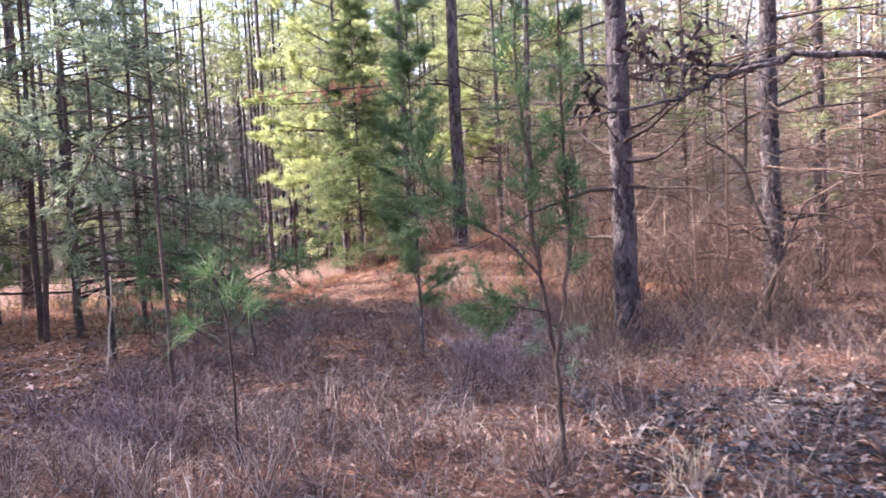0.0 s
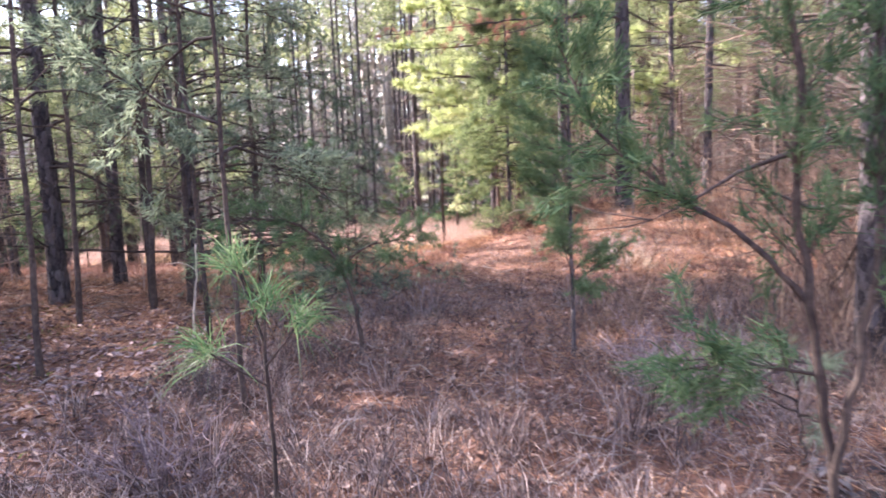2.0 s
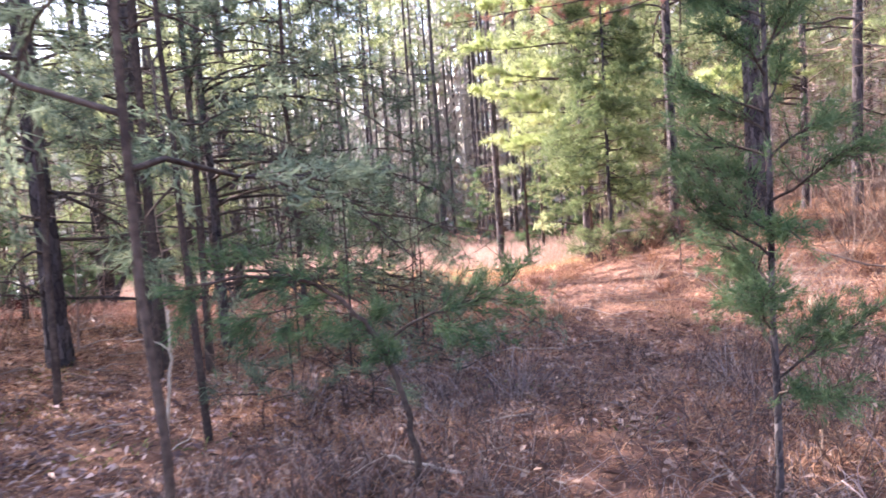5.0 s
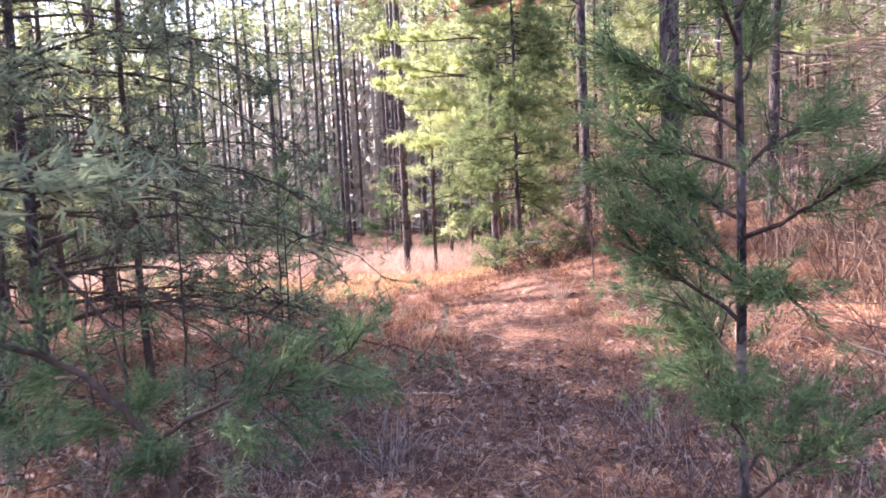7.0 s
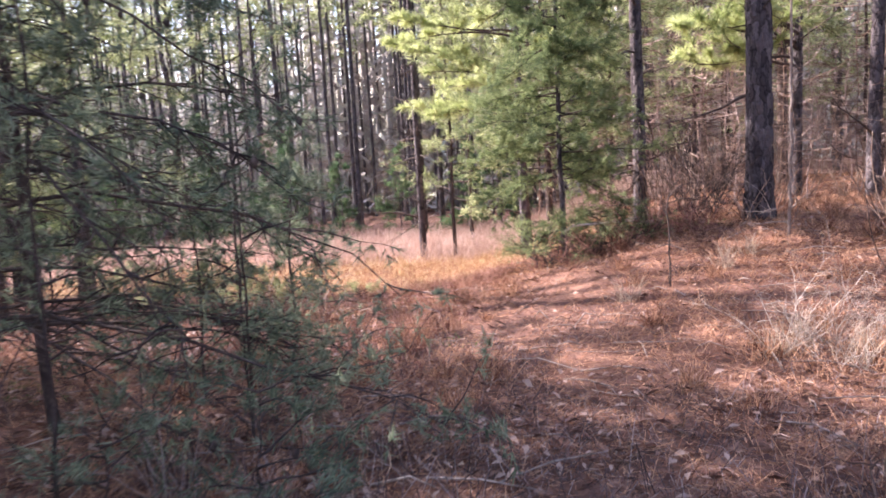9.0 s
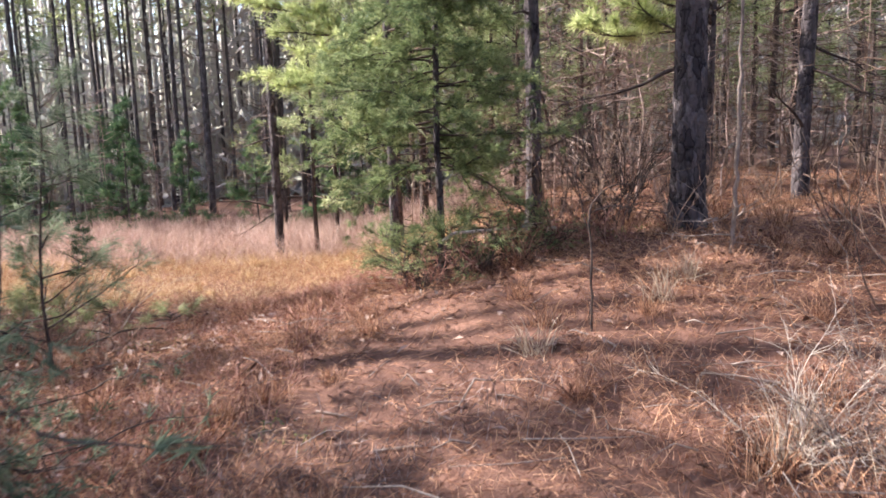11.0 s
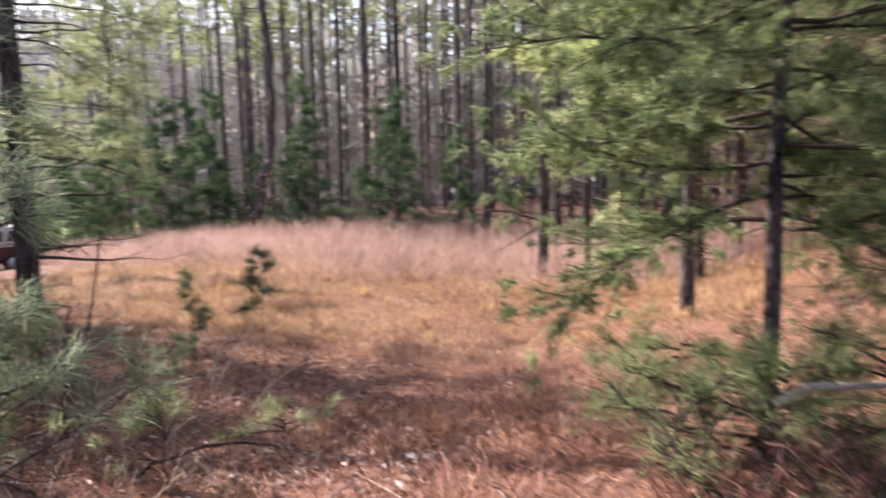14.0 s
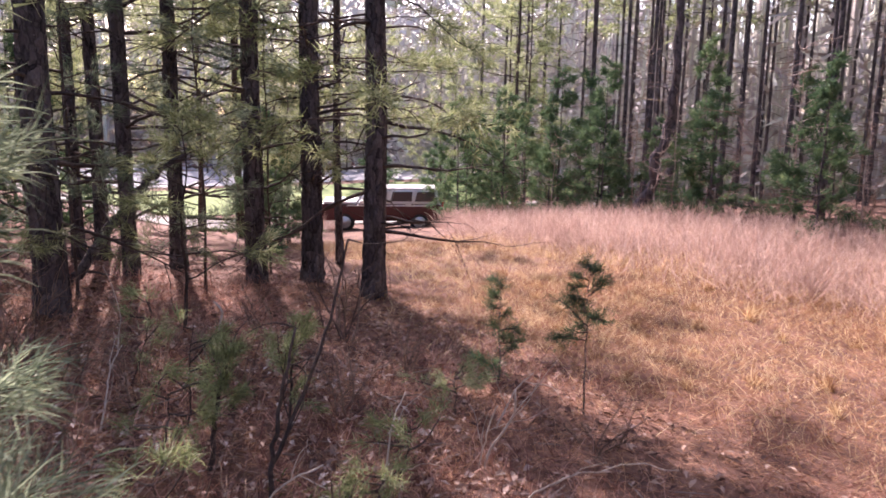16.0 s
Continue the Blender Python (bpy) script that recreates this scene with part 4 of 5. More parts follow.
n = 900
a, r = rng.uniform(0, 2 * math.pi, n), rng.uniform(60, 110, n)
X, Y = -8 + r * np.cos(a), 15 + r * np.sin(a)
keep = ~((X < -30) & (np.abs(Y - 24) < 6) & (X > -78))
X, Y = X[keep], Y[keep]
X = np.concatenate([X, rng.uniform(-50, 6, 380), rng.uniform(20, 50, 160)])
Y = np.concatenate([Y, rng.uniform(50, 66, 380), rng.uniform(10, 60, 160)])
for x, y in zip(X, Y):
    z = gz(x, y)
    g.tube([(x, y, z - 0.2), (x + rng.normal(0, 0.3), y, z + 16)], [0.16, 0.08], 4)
# trunks and twigs share the pale colour that stands for haze
tagged(new("far_woods", g.mesh("far_woods", M_FAR)), "bare winter woods in the distance, haze put into their pale colour", "woods", kind="stuff")

# ---- litter, weeds and grass ----
def mottled(x, y, s, seed):
    return 0.5 + 0.25 * (np.sin(x * s + seed + 1.7 * np.sin(y * s * 0.7)) + np.sin(y * s * 1.3 + seed * 2 + 1.3 * np.sin(x * s * 0.9)))


def strewn(n, box, allowed, seed):
    r = np.random.default_rng(seed)
    x, y = r.uniform(box[0], box[1], n), r.uniform(box[2], box[3], n)
    k = r.uniform(0, 1, n) < allowed(x, y)
    return x[k], y[k], r


def on_trail(x, y):
    """1 on the trodden line, 0 beside it."""
    return np.exp(-((x + 0.09 * y + 0.35) / 0.9) ** 2)


def stuff_of_blades(name, xyr, lengths, flat, width, mat, label, category, bend=0.3, lift=0.0):
    x, y, r = xyr
    n = len(x)
    L = r.uniform(lengths[0], lengths[1], n)
    way = r.normal(0, 1, (n, 3))
    way[:, 2] = np.abs(way[:, 2]) * (1 - flat) + (1 - flat) * 1.2
    if flat > 0.9:
        way[:, 2] = r.uniform(-0.02, 0.4, n)
    s = Geo()
    s.blades(np.stack([x, y, height(x, y) + lift + (r.uniform(0, 0.03, n) if flat > 0.9 else -0.01)], -1), unit(way) * L[:, None], width, r, bend)
    return tagged(new(name, s.mesh(name, mat)), label, category, kind="stuff")


def meadow(x, y):
    return (0.35 + 0.65 * mottled(x, y, 0.8, 9)) * smooth(19.3, 22.6, y - 0.25 * (x + 6)) * smooth(-0.5, -2.5, x) * smooth(-19, -16, x) * smooth(31.5, 29.5, y) * (1 - smooth(-10, -12, x) * smooth(22, 20, y))


stuff_of_blades("pine_straw", strewn(480000, (-12, 5, 3, 26), lambda x, y: 0.35 + 0.5 * mottled(x, y, 1.1, 2), 11), (0.06, 0.17), 0.95, 0.0042, M_STRAWRED, "reddish fallen pine needles strewn over the ground", "pine straw", 0.0)
stuff_of_blades("dry_weeds", strewn(100000, (-6, 4.5, 2.2, 11.5), lambda x, y: (0.15 + 0.85 * mottled(x, y, 1.7, 5)) * (1 - 0.75 * on_trail(x, y) * smooth(5.5, 8, y)) * smooth(11.5, 9, y) * (1 - smooth(-2.6, -3.6, x) * smooth(4.6, 5.6, y)) * (1 - 0.7 * smooth(0.8, 1.4, x) * smooth(6.5, 5.0, y)), 12), (0.12, 0.55), 0.35, 0.0045, M_WEED,
                "tangled grey-brown dry weeds and grass stalks", "weeds", 0.35)
stuff_of_blades("trail_grass", strewn(150000, (-9, 4, 8, 19), lambda x, y: mottled(x, y, 2.1, 8) * (1 - 0.8 * on_trail(x, y)) * (1 - 0.5 * (x < -4)), 13), (0.07, 0.30), 0.5, 0.0038, M_STRAWRED, "reddish dry grass beside the trail", "dry grass", 0.4)
stuff_of_blades("trail_weeds", strewn(44000, (-3.6, 2.6, 8.6, 14.6), lambda x, y: np.clip(mottled(x, y, 2.3, 12) * 1.5 - 0.25, 0, 1) * smooth(14.6, 12.5, y), 27), (0.05, 0.24), 0.5, 0.0038, M_WEED, "grey-brown weeds growing over the trail", "weeds", 0.35)
stuff_of_blades("undergrowth", strewn(46000, (-13, -2.6, 12.5, 21.0), lambda x, y: mottled(x, y, 1.5, 6) * smooth(21.4, 19.0, y - 0.25 * (x + 6)), 18), (0.08, 0.4), 0.4, 0.005, M_UNDER, "brown tangled undergrowth of dry stalks", "weeds", 0.3)
stuff_of_blades("meadow_grass", strewn(300000, (-19, 0, 15.5, 32), lambda x, y: meadow(x, y), 14), (0.08, 0.30), 0.5, 0.0055, M_STRAW, "short orange-tan dry meadow grass", "dry grass", 0.0)
stuff_of_blades("broomsedge", strewn(150000, (-30, 0, 22.5, 34), lambda x, y: smooth(4.5, 1.5, np.abs(y - edge_of_woods(x) + 1.9)) * (0.25 + 0.75 * mottled(x, y, 1.3, 3)) * smooth(1.6, 2.6, np.abs((x + 2.6) * 0.469 + (y - 15.2) * 0.883)), 15), (0.35, 1.15), 0.12, 0.009, M_SEDGE, "tall pinkish dry broomsedge along the meadow's edge", "dry grass", 0.2)


def fallen_leaves(name, xyr, size, mat, label):
    x, y, r = xyr
    n = len(x)
    a = r.uniform(0, 2 * math.pi, n)
    L = r.uniform(size[0], size[1], n)
    u = np.stack([np.cos(a), np.sin(a), r.normal(0, 0.25, n)], -1) * L[:, None]
    v = np.stack([-np.sin(a), np.cos(a), r.normal(0, 0.3, n)], -1) * (L * r.uniform(0.3, 0.5, n))[:, None]
    c = np.stack([x, y, height(x, y) + 0.012 + r.uniform(0, 0.035, n)], -1)
    up = np.array([0, 0, 1.0]) * (L * 0.22)[:, None]
    V = np.stack([c - u * 0.5, c - v * 0.5 + up, c + u * 0.1, c + v * 0.5 + up * 0.6, c + u * 0.55 + up * 0.4], 1)
    i = np.arange(n) * 5
    s = Geo()
    s.add(V.reshape(-1, 3), np.concatenate([np.stack([i, i + 1, i + 4, i + 2], -1), np.stack([i, i + 2, i + 4, i + 3], -1)]))
    return tagged(new(name, s.mesh(name, mat)), label, "leaves", kind="stuff")


fallen_leaves("fallen_leaves", strewn(64000, (-15, 6, 2.5, 20), lambda x, y: (0.25 + 0.75 * mottled(x, y, 0.9, 4)) * np.where((y > 12.5) & (x > -4), 0.2, 1.0), 16), (0.04, 0.095), M_LEAF, "brown and pinkish fallen leaves covering the woodland floor")


def twig_litter(n, box, seed):
    x, y, r = strewn(n, box, lambda x, y: np.full(x.shape, 0.9), seed)
    s = Geo()
    for a, b in zip(x, y):
        L, t = r.uniform(0.12, 0.6), r.uniform(0, 2 * math.pi)
        z = gz(a, b) + 0.015
        p = np.array([a, b, z])
        w = np.array([math.cos(t), math.sin(t), r.uniform(-0.02, 0.12)]) * L
        s.tube([p, p + w * 0.5 + r.normal(0, 0.02, 3) + [0, 0, 0.02], p + w], np.array([1, 0.8, 0.4]) * r.uniform(0.003, 0.008), 4)
    return tagged(new("twig_litter", s.mesh("twig_litter", M_GREYWOOD)), "thin fallen twigs scattered over the ground", "twigs", kind="stuff")


fallen_leaves("fallen_leaves", strewn(5200, (-10, -3.4, 12.6, 18.2), lambda x, y: mottled(x, y, 1.2, 9), 28), (0.04, 0.1), M_PALELEAF, "pale dry leaves lying in the undergrowth")
# this patch carries its shade in the leaf colour
fallen_leaves("fallen_leaves", strewn(5200, (0.9, 3.6, 2.2, 5.6), lambda x, y: 0.3 + 0.7 * mottled(x, y, 1.6, 5), 29), (0.05, 0.12), M_SHADELEAF, "damp fallen leaves coloured dark grey-brown for the shade")
fallen_leaves("fallen_leaves", strewn(15000, (-9.5, -2.6, 3.0, 9.5), lambda x, y: 0.3 + 0.7 * mottled(x, y, 1.4, 7), 33), (0.04, 0.085), M_PINKLEAF, "pinkish-grey curled leaves under the thicket")
twig_litter(900, (-9, 3, 3, 19), 19)
stuff_of_blades("green_sprigs", strewn(52000, (-8, 3.5, 3, 18), lambda x, y: np.clip(mottled(x, y, 2.9, 7) * mottled(x, y, 1.1, 1) * 2.6 - 1.35, 0, 1), 20), (0.03, 0.13), 0.45, 0.011, M_SPRIG, "small green sprigs among the litter", "plants", 0.3)

# ---- single stems, sticks and dead wood ----
def stems(name, lines, mat, label, category, group="", tufts=(), seed=0, needle_mat=None, leaves=(), twigs=0):
    """A stem or branch made of several lines; tufts: which lines carry needles; leaves: which carry dead leaves."""
    rng = np.random.default_rng(seed)
    P0 = np.array(lines[0][0][0], float)
    root = new(name)
    root.location = P0
    green, dry = Geo(), Geo()
    for li, (pts, r0, r1) in enumerate(lines):
        P = np.array(pts, float) - P0
        u = np.linspace(0, len(P) - 1, 5 * (len(P) - 1) + 1)
        line = np.stack([np.interp(u, np.arange(len(P)), P[:, i]) for i in range(3)], -1)
        for _ in range(3):
            line[1:-1] = (line[:-2] + line[1:-1] * 2 + line[2:]) / 4
        line[1:-1] += rng.normal(0, r0 * 0.35, line[1:-1].shape)
        if li == 0:
            line[0, 2] -= 0.06
        s = Geo()
        s.tube(line, np.linspace(r0, r1, len(line)), 7, 0.05, rng)
        stem = part("stem" if li == 0 else "side_stem", s, mat, root, shade=True)
        for _ in range(twigs):
            k = rng.integers(2, len(line))
            tg = Geo()
            tg.tube(wander(rng, line[k], unit(line[k] - line[k - 1]) + rng.normal(0, 0.6, 3), rng.uniform(0.15, 0.6), 6, 0.2), np.linspace(max(0.003, r1 * 0.7), 0.0015, 6), 4)
            part("side_twig", tg, mat, stem)
        if li in tufts:
            for k in range(len(line) // 3, len(line)):
                for _ in range(2):
                    tw = wander(rng, line[k], unit(line[k] - line[k - 1]) + rng.normal(0, 0.7, 3), rng.uniform(0.1, 0.3), 5, 0.15)
                    tg = Geo()
                    tg.tube(tw, np.linspace(0.003, 0.0015, 5), 3)
                    part("twig", tg, mat, stem)
                    needles(green, rng, tw[2:], np.diff(tw, axis=0)[1:], 22, 0.085, 0.006, 0.6, 0.0)
        if li in leaves:
            for k in range(len(line) // 2, len(line)):
                n = rng.integers(4, 15)
                c = line[k] + rng.normal(0, 0.075, (n, 3)) + np.array([0, 0, -0.03])
                dry.blades(c, unit(rng.normal(0, 1, (n, 3)) - np.array([0, 0, 0.6])) * rng.uniform(0.05, 0.13, n)[:, None], 0.034, rng, 0.2)
    if green.n:
        tagged(part("foliage", green, needle_mat or M_DARKPINE, root), kind="stuff")
    if dry.n:
        tagged(part("dead_leaves", dry, M_DEADLEAF, root, "shrivelled dark dead leaves"), kind="stuff")
    return tagged(root, label, category, group)


stems("fallen_branch", [([(-1.77, 16.26, 0.70), (-1.35, 16.48, 0.71), (-1.0, 16.58, 0.71), (-0.72, 16.64, 0.69)], 0.016, 0.011)], M_PALE, "pale dead branch caught in the low cedar boughs", "branch", twigs=3, seed=3)
stems("hanging_branch", [([(0.42, 16.43, 4.25), (0.1, 15.3, 4.1), (-0.5, 14.4, 3.95), (-1.2, 13.95, 3.9), (-1.9, 13.8, 3.85), (-3.4, 13.6, 3.75)], 0.03, 0.006), ([(-0.5, 14.4, 3.95), (-1.4, 14.5, 3.8), (-2.4, 14.4, 3.7)], 0.014, 0.004)],
      M_TWIG, "dead pine bough with rust-brown needles", "branch", seed=21, tufts=(0, 1), needle_mat=M_RUST, twigs=4)
stems("bare_sapling", [([(0.55, 15.61, 0.57), (0.56, 15.61, 0.84), (0.57, 15.60, 1.25), (0.58, 15.60, 1.77), (0.57, 15.60, 2.24), (0.60, 15.58, 3.2)], 0.02, 0.012),
                       ([(0.42, 15.56, 0.86), (0.36, 15.50, 0.86), (0.26, 15.5, 0.85)], 0.012, 0.004), ([(0.56, 15.6, 0.84), (0.62, 15.54, 0.93), (0.6, 15.5, 0.98), (0.53, 15.5, 0.95)], 0.01, 0.005)],
      M_GREYWOOD, "pale slender sapling with curled vine stubs", "tree", seed=4, twigs=5)
stems("dead_sapling", [([(-0.71, 14.49, 0.26), (-0.71, 14.49, 0.55), (-0.71, 14.49, 0.84), (-0.73, 14.48, 0.98), (-0.71, 14.47, 1.10)], 0.009, 0.006),
                       ([(-0.71, 14.47, 1.10), (-0.62, 14.44, 1.2), (-0.5, 14.48, 1.22), (-0.38, 14.52, 1.2)], 0.006, 0.003), ([(-0.72, 14.48, 1.04), (-0.58, 14.44, 1.09), (-0.4, 14.55, 1.05), (-0.18, 14.7, 1.0)], 0.006, 0.003)],
      M_TWIG, "broken dead sapling with a forked top", "tree", seed=5, twigs=2)
stems("bare_tree", [([(4.9, 4.6, 0.0), (4.8, 4.7, 1.2), (4.75, 4.8, 2.3), (4.8, 4.9, 4.5), (4.9, 5.0, 7.0)], 0.09, 0.05),
                    ([(4.76, 4.8, 2.35), (3.78, 5.04, 2.39), (3.12, 5.12, 2.41), (2.47, 5.13, 2.45), (2.11, 5.30, 2.37), (1.67, 5.35, 2.18), (1.14, 5.38, 2.13), (0.77, 5.35, 2.10)], 0.034, 0.006),
                    ([(2.47, 5.13, 2.45), (2.22, 5.47, 2.44), (1.57, 5.69, 2.55), (1.00, 5.92, 2.59), (0.52, 6.08, 2.69)], 0.016, 0.005),
                    ([(2.07, 5.20, 2.35), (2.21, 5.15, 2.45), (2.19, 5.37, 2.72), (1.90, 5.59, 2.89)], 0.012, 0.005), ([(1.67, 5.35, 2.18), (1.6, 5.4, 2.4), (1.52, 5.4, 2.62), (1.5, 5.45, 2.85)], 0.012, 0.006), ([(1.3, 5.37, 2.15), (1.2, 5.4, 2.2), (1.12, 5.42, 2.3), (1.1, 5.4, 2.4)], 0.008, 0.004), ([(1.75, 5.35, 2.2), (1.8, 5.4, 2.35), (1.9, 5.42, 2.5), (1.95, 5.4, 2.7)], 0.008, 0.004)],
      M_BARK, "dark bare tree with a long low branch carrying dead leaves", "tree", seed=6, twigs=7, leaves=(4, 5, 6))
stems("bare_sapling", [([(3.46, 7.82, 0.0), (3.46, 7.82, 0.49), (3.58, 7.77, 0.78), (3.40, 7.85, 1.28), (3.26, 7.90, 1.83), (2.87, 8.05, 2.17)], 0.035, 0.012), ([(3.28, 7.9, 1.8), (3.34, 7.97, 2.38), (3.33, 7.97, 2.98), (3.42, 7.93, 3.56)], 0.02, 0.01),
                       ([(3.58, 7.79, 0.78), (3.81, 7.75, 1.37), (4.05, 7.63, 1.54), (4.36, 7.46, 1.69)], 0.016, 0.006)], M_TWIG, "crooked bare sapling bending among the brush", "tree", seed=7, twigs=9)
stems("pine_sapling", [([(0.63, 4.06, 0.0), (0.60, 4.06, 0.59), (0.54, 4.07, 1.04), (0.50, 4.08, 1.39), (0.50, 4.08, 1.76), (0.45, 4.08, 2.17), (0.45, 4.08, 2.63), (0.45, 4.08, 2.99)], 0.015, 0.008),
                       ([(0.60, 4.06, 0.62), (0.64, 4.02, 0.89), (0.70, 4.02, 1.29), (0.69, 4.04, 1.69), (0.69, 4.04, 2.15), (0.69, 4.04, 2.61)], 0.014, 0.007),
                       ([(0.52, 4.07, 1.12), (0.36, 4.05, 1.31), (0.15, 4.12, 1.44), (-0.06, 4.20, 1.63), (-0.13, 4.25, 1.81)], 0.010, 0.004), ([(0.56, 4.07, 0.9), (0.4, 3.98, 0.95), (0.24, 3.95, 0.98)], 0.006, 0.003)],
      M_TWIG, "forked pine sapling with sparse green needles", "tree", seed=8, tufts=(0, 1, 2, 3), needle_mat=M_CEDAR)
stems("pine_sapling", [([(-2.00, 7.59, 0.0), (-2.03, 7.58, 0.40), (-2.10, 7.55, 0.70), (-2.17, 7.52, 0.87), (-2.34, 7.44, 1.09), (-2.50, 7.23, 1.22), (-2.80, 6.90, 1.21)], 0.02, 0.007), ([(-2.13, 7.53, 0.8), (-1.83, 7.38, 0.98), (-1.63, 7.45, 0.99), (-1.46, 7.60, 1.09)], 0.009, 0.004),
                       ([(-2.3, 7.46, 1.03), (-2.6, 7.6, 1.0), (-2.9, 7.5, 0.95)], 0.008, 0.003)], M_TWIG, "bent young pine arching over with green needles", "tree", seed=9, tufts=(0, 1, 2), needle_mat=M_CEDAR)
stems("dead_sapling", [([(-3.50, 7.45, 0.0), (-3.46, 7.48, 0.45), (-3.43, 7.51, 0.71), (-3.42, 7.51, 1.00)], 0.012, 0.007)], M_PALE, "thin pale dead stem standing upright", "stick", seed=10, twigs=2)
stems("dead_sapling", [([(-6.18, 17.92, -0.55), (-6.16, 17.96, -0.38), (-6.07, 18.07, -0.19), (-6.07, 18.07, 0.0)], 0.009, 0.006)], M_PALE, "crooked pale dead stem in the grass", "stick", seed=11, twigs=2)
stems("dead_sapling", [([(-8.78, 16.97, -0.44), (-8.77, 17.00, -0.2), (-8.74, 17.05, 0.0), (-8.78, 16.98, 0.08)], 0.012, 0.008)], M_PALE, "short curled pale stem in the undergrowth", "stick", seed=12)
stems("leaning_dead_tree", [([(-11.98, 16.15, -0.4), (-11.95, 16.42, 0.00), (-11.88, 16.94, 0.71), (-11.81, 17.32, 1.07), (-11.74, 17.64, 1.22)], 0.07, 0.03)], M_BARK, "dark dead trunk leaning between the pines", "tree", seed=13, twigs=3)
stems("leaning_pine", [([(-16.93, 30.75, -1.26), (-16.71, 30.95, 0.01), (-16.39, 31.23, 1.39), (-16.35, 31.27, 3.31), (-16.39, 31.23, 5.58), (-16.51, 31.12, 8.84)], 0.15, 0.08)], M_BARK, "pine with a bent leaning trunk at the meadow edge", "tree", seed=14, twigs=9)
stems("fallen_branch", [([(-5.9, 14.9, 0.25), (-5.31, 15.29, 0.12), (-5.23, 15.48, 0.0), (-5.13, 15.69, -0.2)], 0.016, 0.008)], M_TWIG, "dark fallen branch lying in the undergrowth", "branch", seed=15, twigs=4)
stems("fallen_branch", [([(-5.22, 16.30, -0.3), (-4.97, 16.61, -0.22), (-4.80, 16.79, -0.24), (-4.66, 16.93, -0.3)], 0.012, 0.006)], M_TWIG, "dark fallen branch lying in the undergrowth", "branch", seed=16, twigs=3)
stems("bare_sapling", [([(-6.22, 16.56, -0.42), (-6.25, 16.6, -0.1), (-6.32, 16.68, 0.18), (-6.36, 16.78, 0.5)], 0.016, 0.007), ([(-6.24, 16.58, -0.2), (-6.3, 16.8, 0.15), (-6.4, 17.0, 0.5), (-6.42, 17.12, 0.95)], 0.013, 0.006)],
      M_TWIG, "thin dark forked sapling in the undergrowth", "sapling", seed=21, twigs=4)
stems("pine_seedling", [([(-6.66, 16.37, -0.4), (-6.68, 16.4, -0.12), (-6.7, 16.46, 0.12), (-6.72, 16.5, 0.26)], 0.016, 0.008)], M_TWIG, "thin dark seedling with a bright needle tuft", "tree", seed=22, twigs=3, tufts=(0,), needle_mat=M_PINE)
stems("pine_seedling", [([(-7.1, 17.0, -0.46), (-7.1, 17.02, -0.1), (-7.12, 17.05, 0.18)], 0.01, 0.006)], M_TWIG, "thin dark seedling with a bright needle tuft", "tree", seed=23, twigs=1, tufts=(0,), needle_mat=M_PINE)
for i, (x, y, dx, dy, h) in enumerate(((-6.0, 17.1, -0.25, 0.3, 0.5), (-6.2, 17.9, 0.05, 0.1, 0.42), (-6.7, 18.4, 0.1, 0.25, 0.4), (-5.5, 17.5, 0.3, 0.3, 0.4), (-5.9, 16.3, 0.2, 0.35, 0.35), (-7.4, 15.9, -0.3, 0.2, 0.45), (-5.4, 16.6, 0.25, 0.1, 0.3))):
    z = gz(x, y)
    stems("dead_sapling", [([(x, y, z), (x + dx * 0.3, y + dy * 0.3, z + h * 0.4), (x + dx * 0.6, y + dy * 0.5, z + h * 0.75), (x + dx, y + dy, z + h)], 0.007, 0.004)], M_PALE, "thin crooked pale dead stem", "stick", seed=40 + i, twigs=3)
stems("fallen_branch", [([(-1.80, 7.84, 0.0), (-2.02, 7.80, 0.05), (-2.17, 7.74, 0.11), (-2.27, 7.71, 0.15)], 0.012, 0.005)], M_PALE, "pale dead branch on the leaf litter", "branch", seed=17, twigs=3)

# bleached dead brush beside the trail, pale grass tussocks
for i, (x, y, h, st) in enumerate(((0.0, 12.95, 0.75, 13), (0.3, 13.05, 0.8, 13), (0.2, 12.65, 0.6, 11), (0.7, 13.3, 0.9, 9))):
    place(shrub(700 + i, h, st, "bleached dead brush with tangled pale twigs", 1.3, M_GREYWOOD if i % 2 else M_PALE, 12, "dead_brush", True, 0.42), x, y)
for i, (x, y, h, st) in enumerate(((-5.4, 16.6, 0.5, 7), (-6.4, 15.6, 0.7, 8), (-7.2, 17.4, 0.6, 7), (-8.4, 16.4, 0.8, 8), (-8.0, 18.4, 0.6, 7), (-9.2, 17.6, 0.9, 8), (-4.6, 15.6, 0.5, 7), (-9.0, 15.4, 0.8, 8), (-6.2, 18.9, 0.5, 7), (-0.6, 18.0, 1.3, 8), (-0.3, 17.3, 1.0, 8), (0.9, 17.8, 1.6, 8), (-1.2, 19.5, 1.5, 9), (1.6, 19.5, 1.8, 9), (0.1, 20, 1.6, 9), (0.3, 9.3, 0.8, 9), (-0.15, 10.3, 0.5, 8), (0.15, 8.3, 0.7, 9))):
    place(shrub(720 + i, h, st, "bare brown shrub with many thin twigs", 0.7, M_BRUSH, 9, "bare_shrub", True, 1.0), x, y)
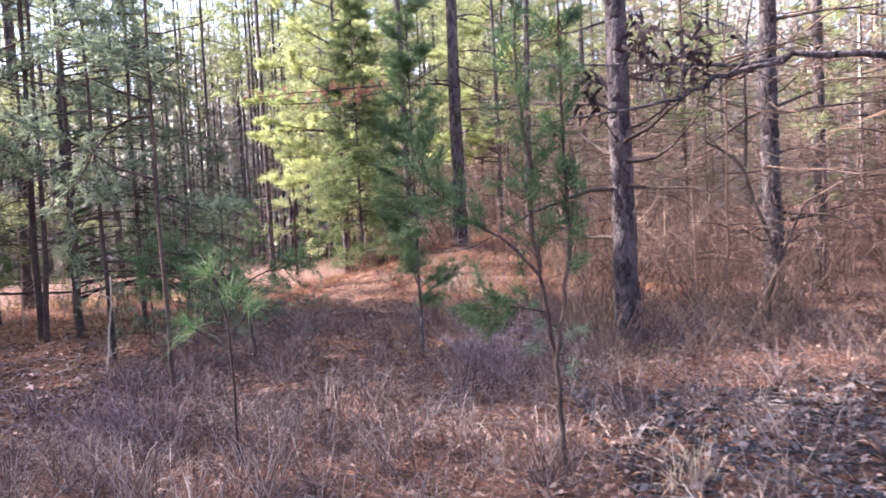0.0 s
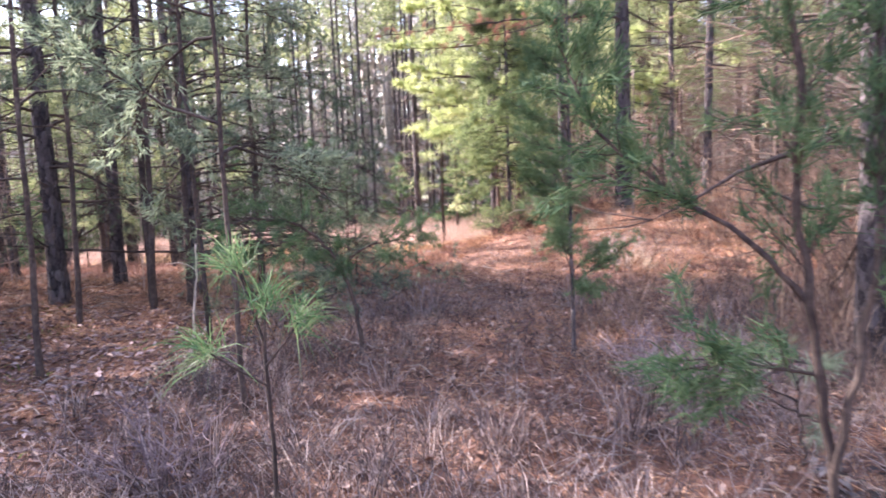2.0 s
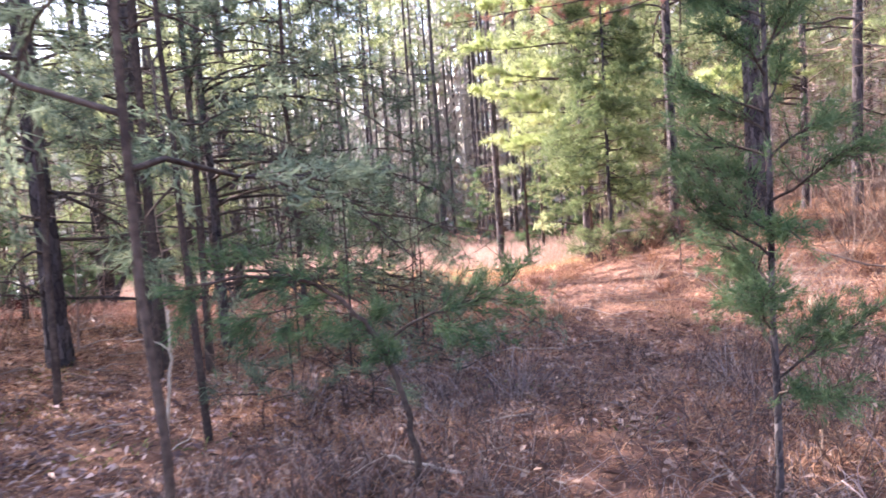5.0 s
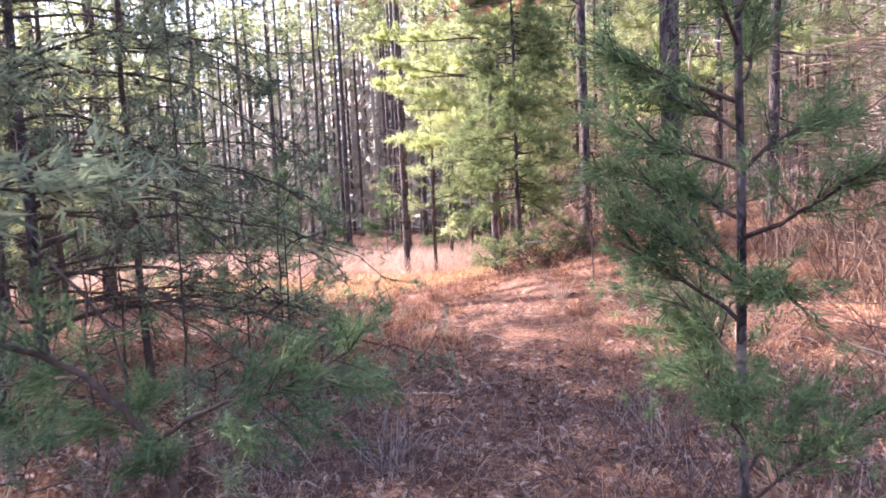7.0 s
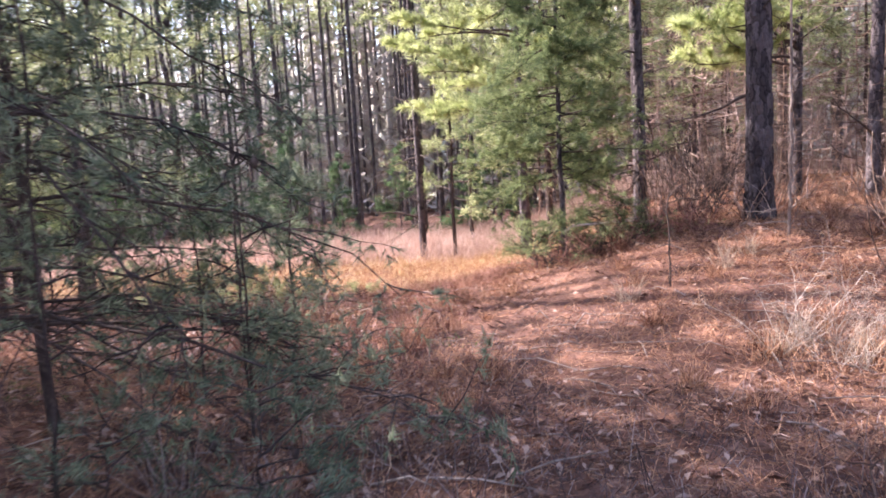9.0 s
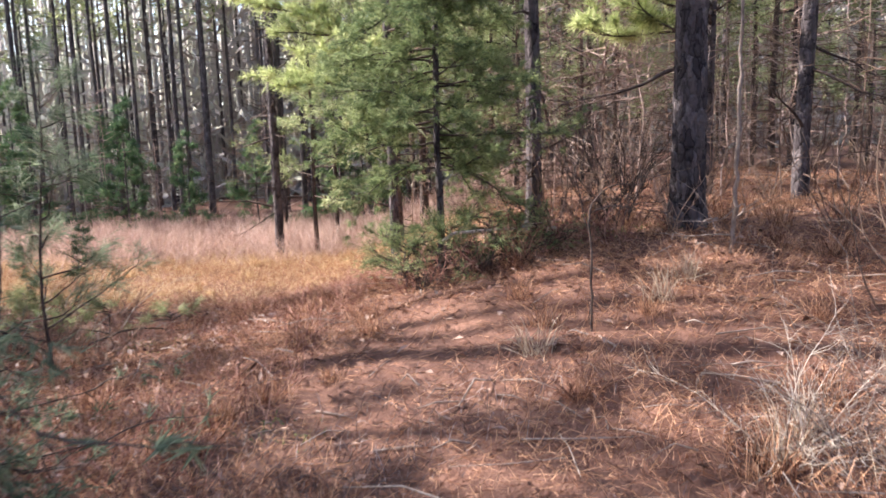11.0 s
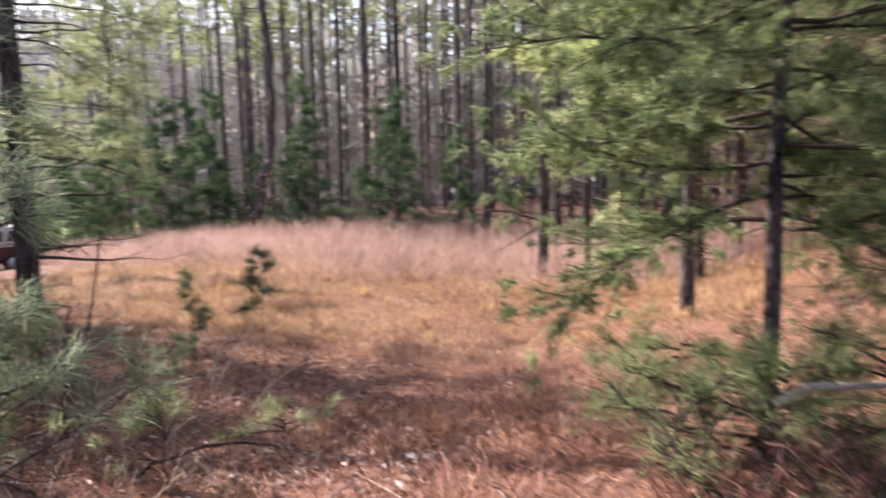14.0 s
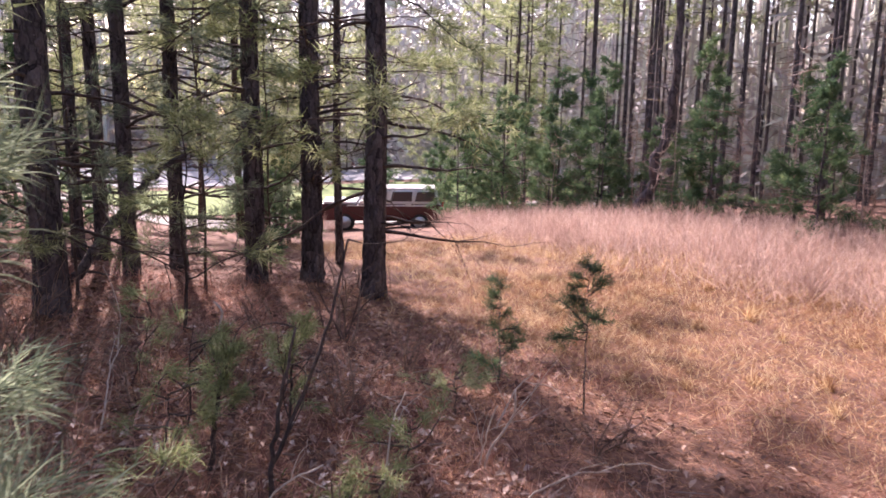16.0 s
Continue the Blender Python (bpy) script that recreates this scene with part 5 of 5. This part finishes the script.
for i, (x, y, h, st) in enumerate(((-1.75, 16.05, 0.4, 16), (-1.4, 16.2, 0.45, 16), (-1.0, 16.3, 0.5, 16), (-0.6, 16.45, 0.55, 14), (-2.05, 16.3, 0.35, 14), (-0.2, 16.3, 0.5, 14), (-1.9, 16.2, 0.45, 18), (-1.55, 16.25, 0.5, 18), (-1.2, 16.35, 0.5, 18), (-0.8, 16.45, 0.5, 16))):
    place(shrub(760 + i, h, st, "reddish-brown tangle of dead stalks under the cedar", 0.9, M_UNDER if i < 6 else M_TWIG, 12, "dead_brush", False, 0.7), x, y)
for i, (x, y, h) in enumerate(((-0.25, 17.5, 1.5), (0.15, 18.0, 1.7), (-0.05, 17.0, 1.1), (-0.5, 18.6, 1.6))):
    place(shrub(770 + i, h, 9, "dark bare shrub with crooked forking twigs", 0.75, M_TWIG, 9, "bare_shrub", True, 1.0), x, y)
place(shrub(740, 0.55, 26, "tangled low purplish-grey bramble", 0.9, M_BRAMBLE, 10, "bramble", False, 1.0), 0.25, 7.0)
place(shrub(741, 0.6, 26, "tangled low purplish-grey bramble", 0.9, M_BRAMBLE, 10, "bramble", False, 1.0), 0.5, 6.3)
place(shrub(742, 0.5, 22, "tangled low purplish-grey bramble", 0.9, M_BRAMBLE, 10, "bramble", False, 1.0), -2.2, 5.0)


def tussock(seed, n, L, mat, label, width=0.006):
    r = np.random.default_rng(seed)
    b = np.zeros((n, 3))
    b[:, :2] = r.normal(0, 0.05, (n, 2))
    s = Geo()
    s.blades(b, unit(r.normal(0, 0.5, (n, 3)) + np.array([0, 0, 1.0])) * (L * r.uniform(0.5, 1.1, n))[:, None], width, r, 0.25)
    return tagged(new("grass_tussock", s.mesh("grass_tussock", mat)), label, "grass", "grass tussocks")


for i, (x, y, L) in enumerate(((1.2, 3.7, 0.5), (1.35, 3.85, 0.35), (-2.9, 4.3, 0.55), (-2.4, 3.9, 0.5), (-3.3, 4.6, 0.6), (-0.4, 4.2, 0.5), (0.1, 4.8, 0.5), (-0.9, 5.4, 0.55), (0.35, 5.6, 0.5), (-3.8, 5.0, 0.5), (1.9, 4.4, 0.4), (-0.75, 7.3, 0.5), (-1.1, 14.2, 0.35), (-0.2, 14.8, 0.4), (0.1, 15.2, 0.4), (-0.1, 12.9, 0.32), (0.35, 12.7, 0.35), (0.1, 13.2, 0.4), (0.5, 13.0, 0.35), (0.6, 12.5, 0.4))):
    place(tussock(800 + i, 60 if i > 1 else 26, L, M_WEED if 1 < i < 12 else M_TUSSOCK, "clump of grey-brown dry grass blades" if 1 < i < 12 else "clump of pale dry grass blades", 0.0045 if i > 1 else 0.009), x, y)

red = [tussock(840 + i, 120, 0.22 + 0.06 * i, M_STRAWRED, "clump of reddish dry grass on the pine straw", 0.0036) for i in range(3)]
straw = [tussock(860 + i, 70, 0.16 + 0.06 * i, M_STRAW, "clump of tan dry meadow grass", 0.007) for i in range(3)]
pale = [tussock(850 + i, 60, 0.35 + 0.1 * i, M_WEED, "clump of grey-brown dry weeds", 0.005) for i in range(3)]
for x, y in scatter(80, (-5, 2.5, 11.8, 18.5), 0.35, lambda x, y: on_trail(x, y) < 0.75):
    put(red, "red", x, y, rng.uniform(0.7, 1.3))
for x, y in scatter(110, (-16, -2, 18, 29), 0.5, lambda x, y: meadow(x, y) > 0.25):
    put(straw, "straw", x, y, rng.uniform(0.6, 1.2))
for x, y in scatter(55, (-3.6, 2.6, 3.2, 11), 0.4, lambda x, y: y < 7 or on_trail(x, y) < 0.6):
    put(pale, "pale", x, y, rng.uniform(0.7, 1.3))


# ---- the parked vehicle ----
def box_part(name, size, at, mat, parent, bevel=0.03, taper=1.0, label="", lean=0.0):
    bm = bmesh.new()
    bmesh.ops.create_cube(bm, size=1.0)
    for v in bm.verts:
        k = taper if v.co.z > 0 else 1.0
        v.co = Vector((v.co.x * size[0] * k + (lean if v.co.z > 0 else 0), v.co.y * size[1] * (1 - (1 - k) * 0.5), v.co.z * size[2])) + Vector(at)
    if bevel:
        bmesh.ops.bevel(bm, geom=bm.edges[:], offset=bevel, segments=2, affect="EDGES", profile=0.6)
    me = bpy.data.meshes.new(name)
    bm.to_mesh(me)
    bm.free()
    me.materials.append(mat)
    return part(name, me, None, parent, label)


def wheel(parent, x, y):
    t = Geo()
    t.tube([(x, y - 0.11, 0.36), (x, y - 0.09, 0.36), (x, y + 0.09, 0.36), (x, y + 0.11, 0.36)], [0.27, 0.36, 0.36, 0.27], 24)
    ob = part("wheel", t, M_RUBBER, parent, "black rubber tyre")
    r = Geo()
    r.tube([(x, y - 0.115, 0.36), (x, y + 0.115, 0.36)], [0.22, 0.22], 18)
    part("rim", r, M_SILVERGLARE, ob, "silver wheel rim")


car = new("parked_car")
box_part("body", (4.5, 1.8, 0.62), (0, 0, 0.72), M_MAROON, car, 0.09)
# silver hood, cabin and roof stand for sun glare on maroon paint
box_part("hood", (1.25, 1.62, 0.12), (1.55, 0, 1.06), M_SILVERGLARE, car, 0.05, label="hood with the sun's glare painted silver")
box_part("cabin", (3.1, 1.66, 0.56), (-0.6, 0, 1.28), M_SILVERGLARE, car, 0.08, 0.84, lean=-0.12)
box_part("roof", (2.6, 1.5, 0.08), (-0.72, 0, 1.58), M_SILVERGLARE, car, 0.035, label="roof with the sun's glare painted pale")
for sy in (-1, 1):
    for x, w in ((0.28, 0.72), (-0.62, 0.8), (-1.5, 0.74)):
        box_part("side_window", (w, 0.10, 0.36), (x - 0.06, sy * 0.775, 1.31), M_CARGLASS, car, 0.012, 0.9, lean=-0.06)
    box_part("sill_trim", (3.0, 0.03, 0.05), (-0.2, sy * 0.90, 0.98), M_SILVERGLARE, car, 0.01)
    box_part("mirror", (0.12, 0.2, 0.14), (0.75, sy * 0.98, 1.12), M_SILVERGLARE, car, 0.03)
    box_part("headlight", (0.08, 0.36, 0.17), (2.22, sy * 0.64, 0.84), M_LENS, car, 0.03)
    box_part("tail_light", (0.06, 0.2, 0.4), (-2.23, sy * 0.76, 0.92), M_TAIL, car, 0.02)
    for x in (0.0, -0.95):
        box_part("door_handle", (0.2, 0.04, 0.04), (x, sy * 0.91, 1.03), M_SILVERGLARE, car, 0.01)
    for x in (1.38, -1.38):
        wheel(car, x, sy * 0.80)
box_part("windscreen", (0.06, 1.36, 0.44), (0.93, 0, 1.30), M_CARGLASS, car, 0.012, lean=-0.32)
box_part("bumper", (0.14, 1.74, 0.22), (2.25, 0, 0.52), M_RUBBER, car, 0.05)
box_part("bumper", (0.14, 1.74, 0.22), (-2.25, 0, 0.52), M_RUBBER, car, 0.05)
place(car, -27.4, 28.3, -117.5)
tagged(car, "maroon car with sun glare painted on its roof, parked beyond the trees", "car")
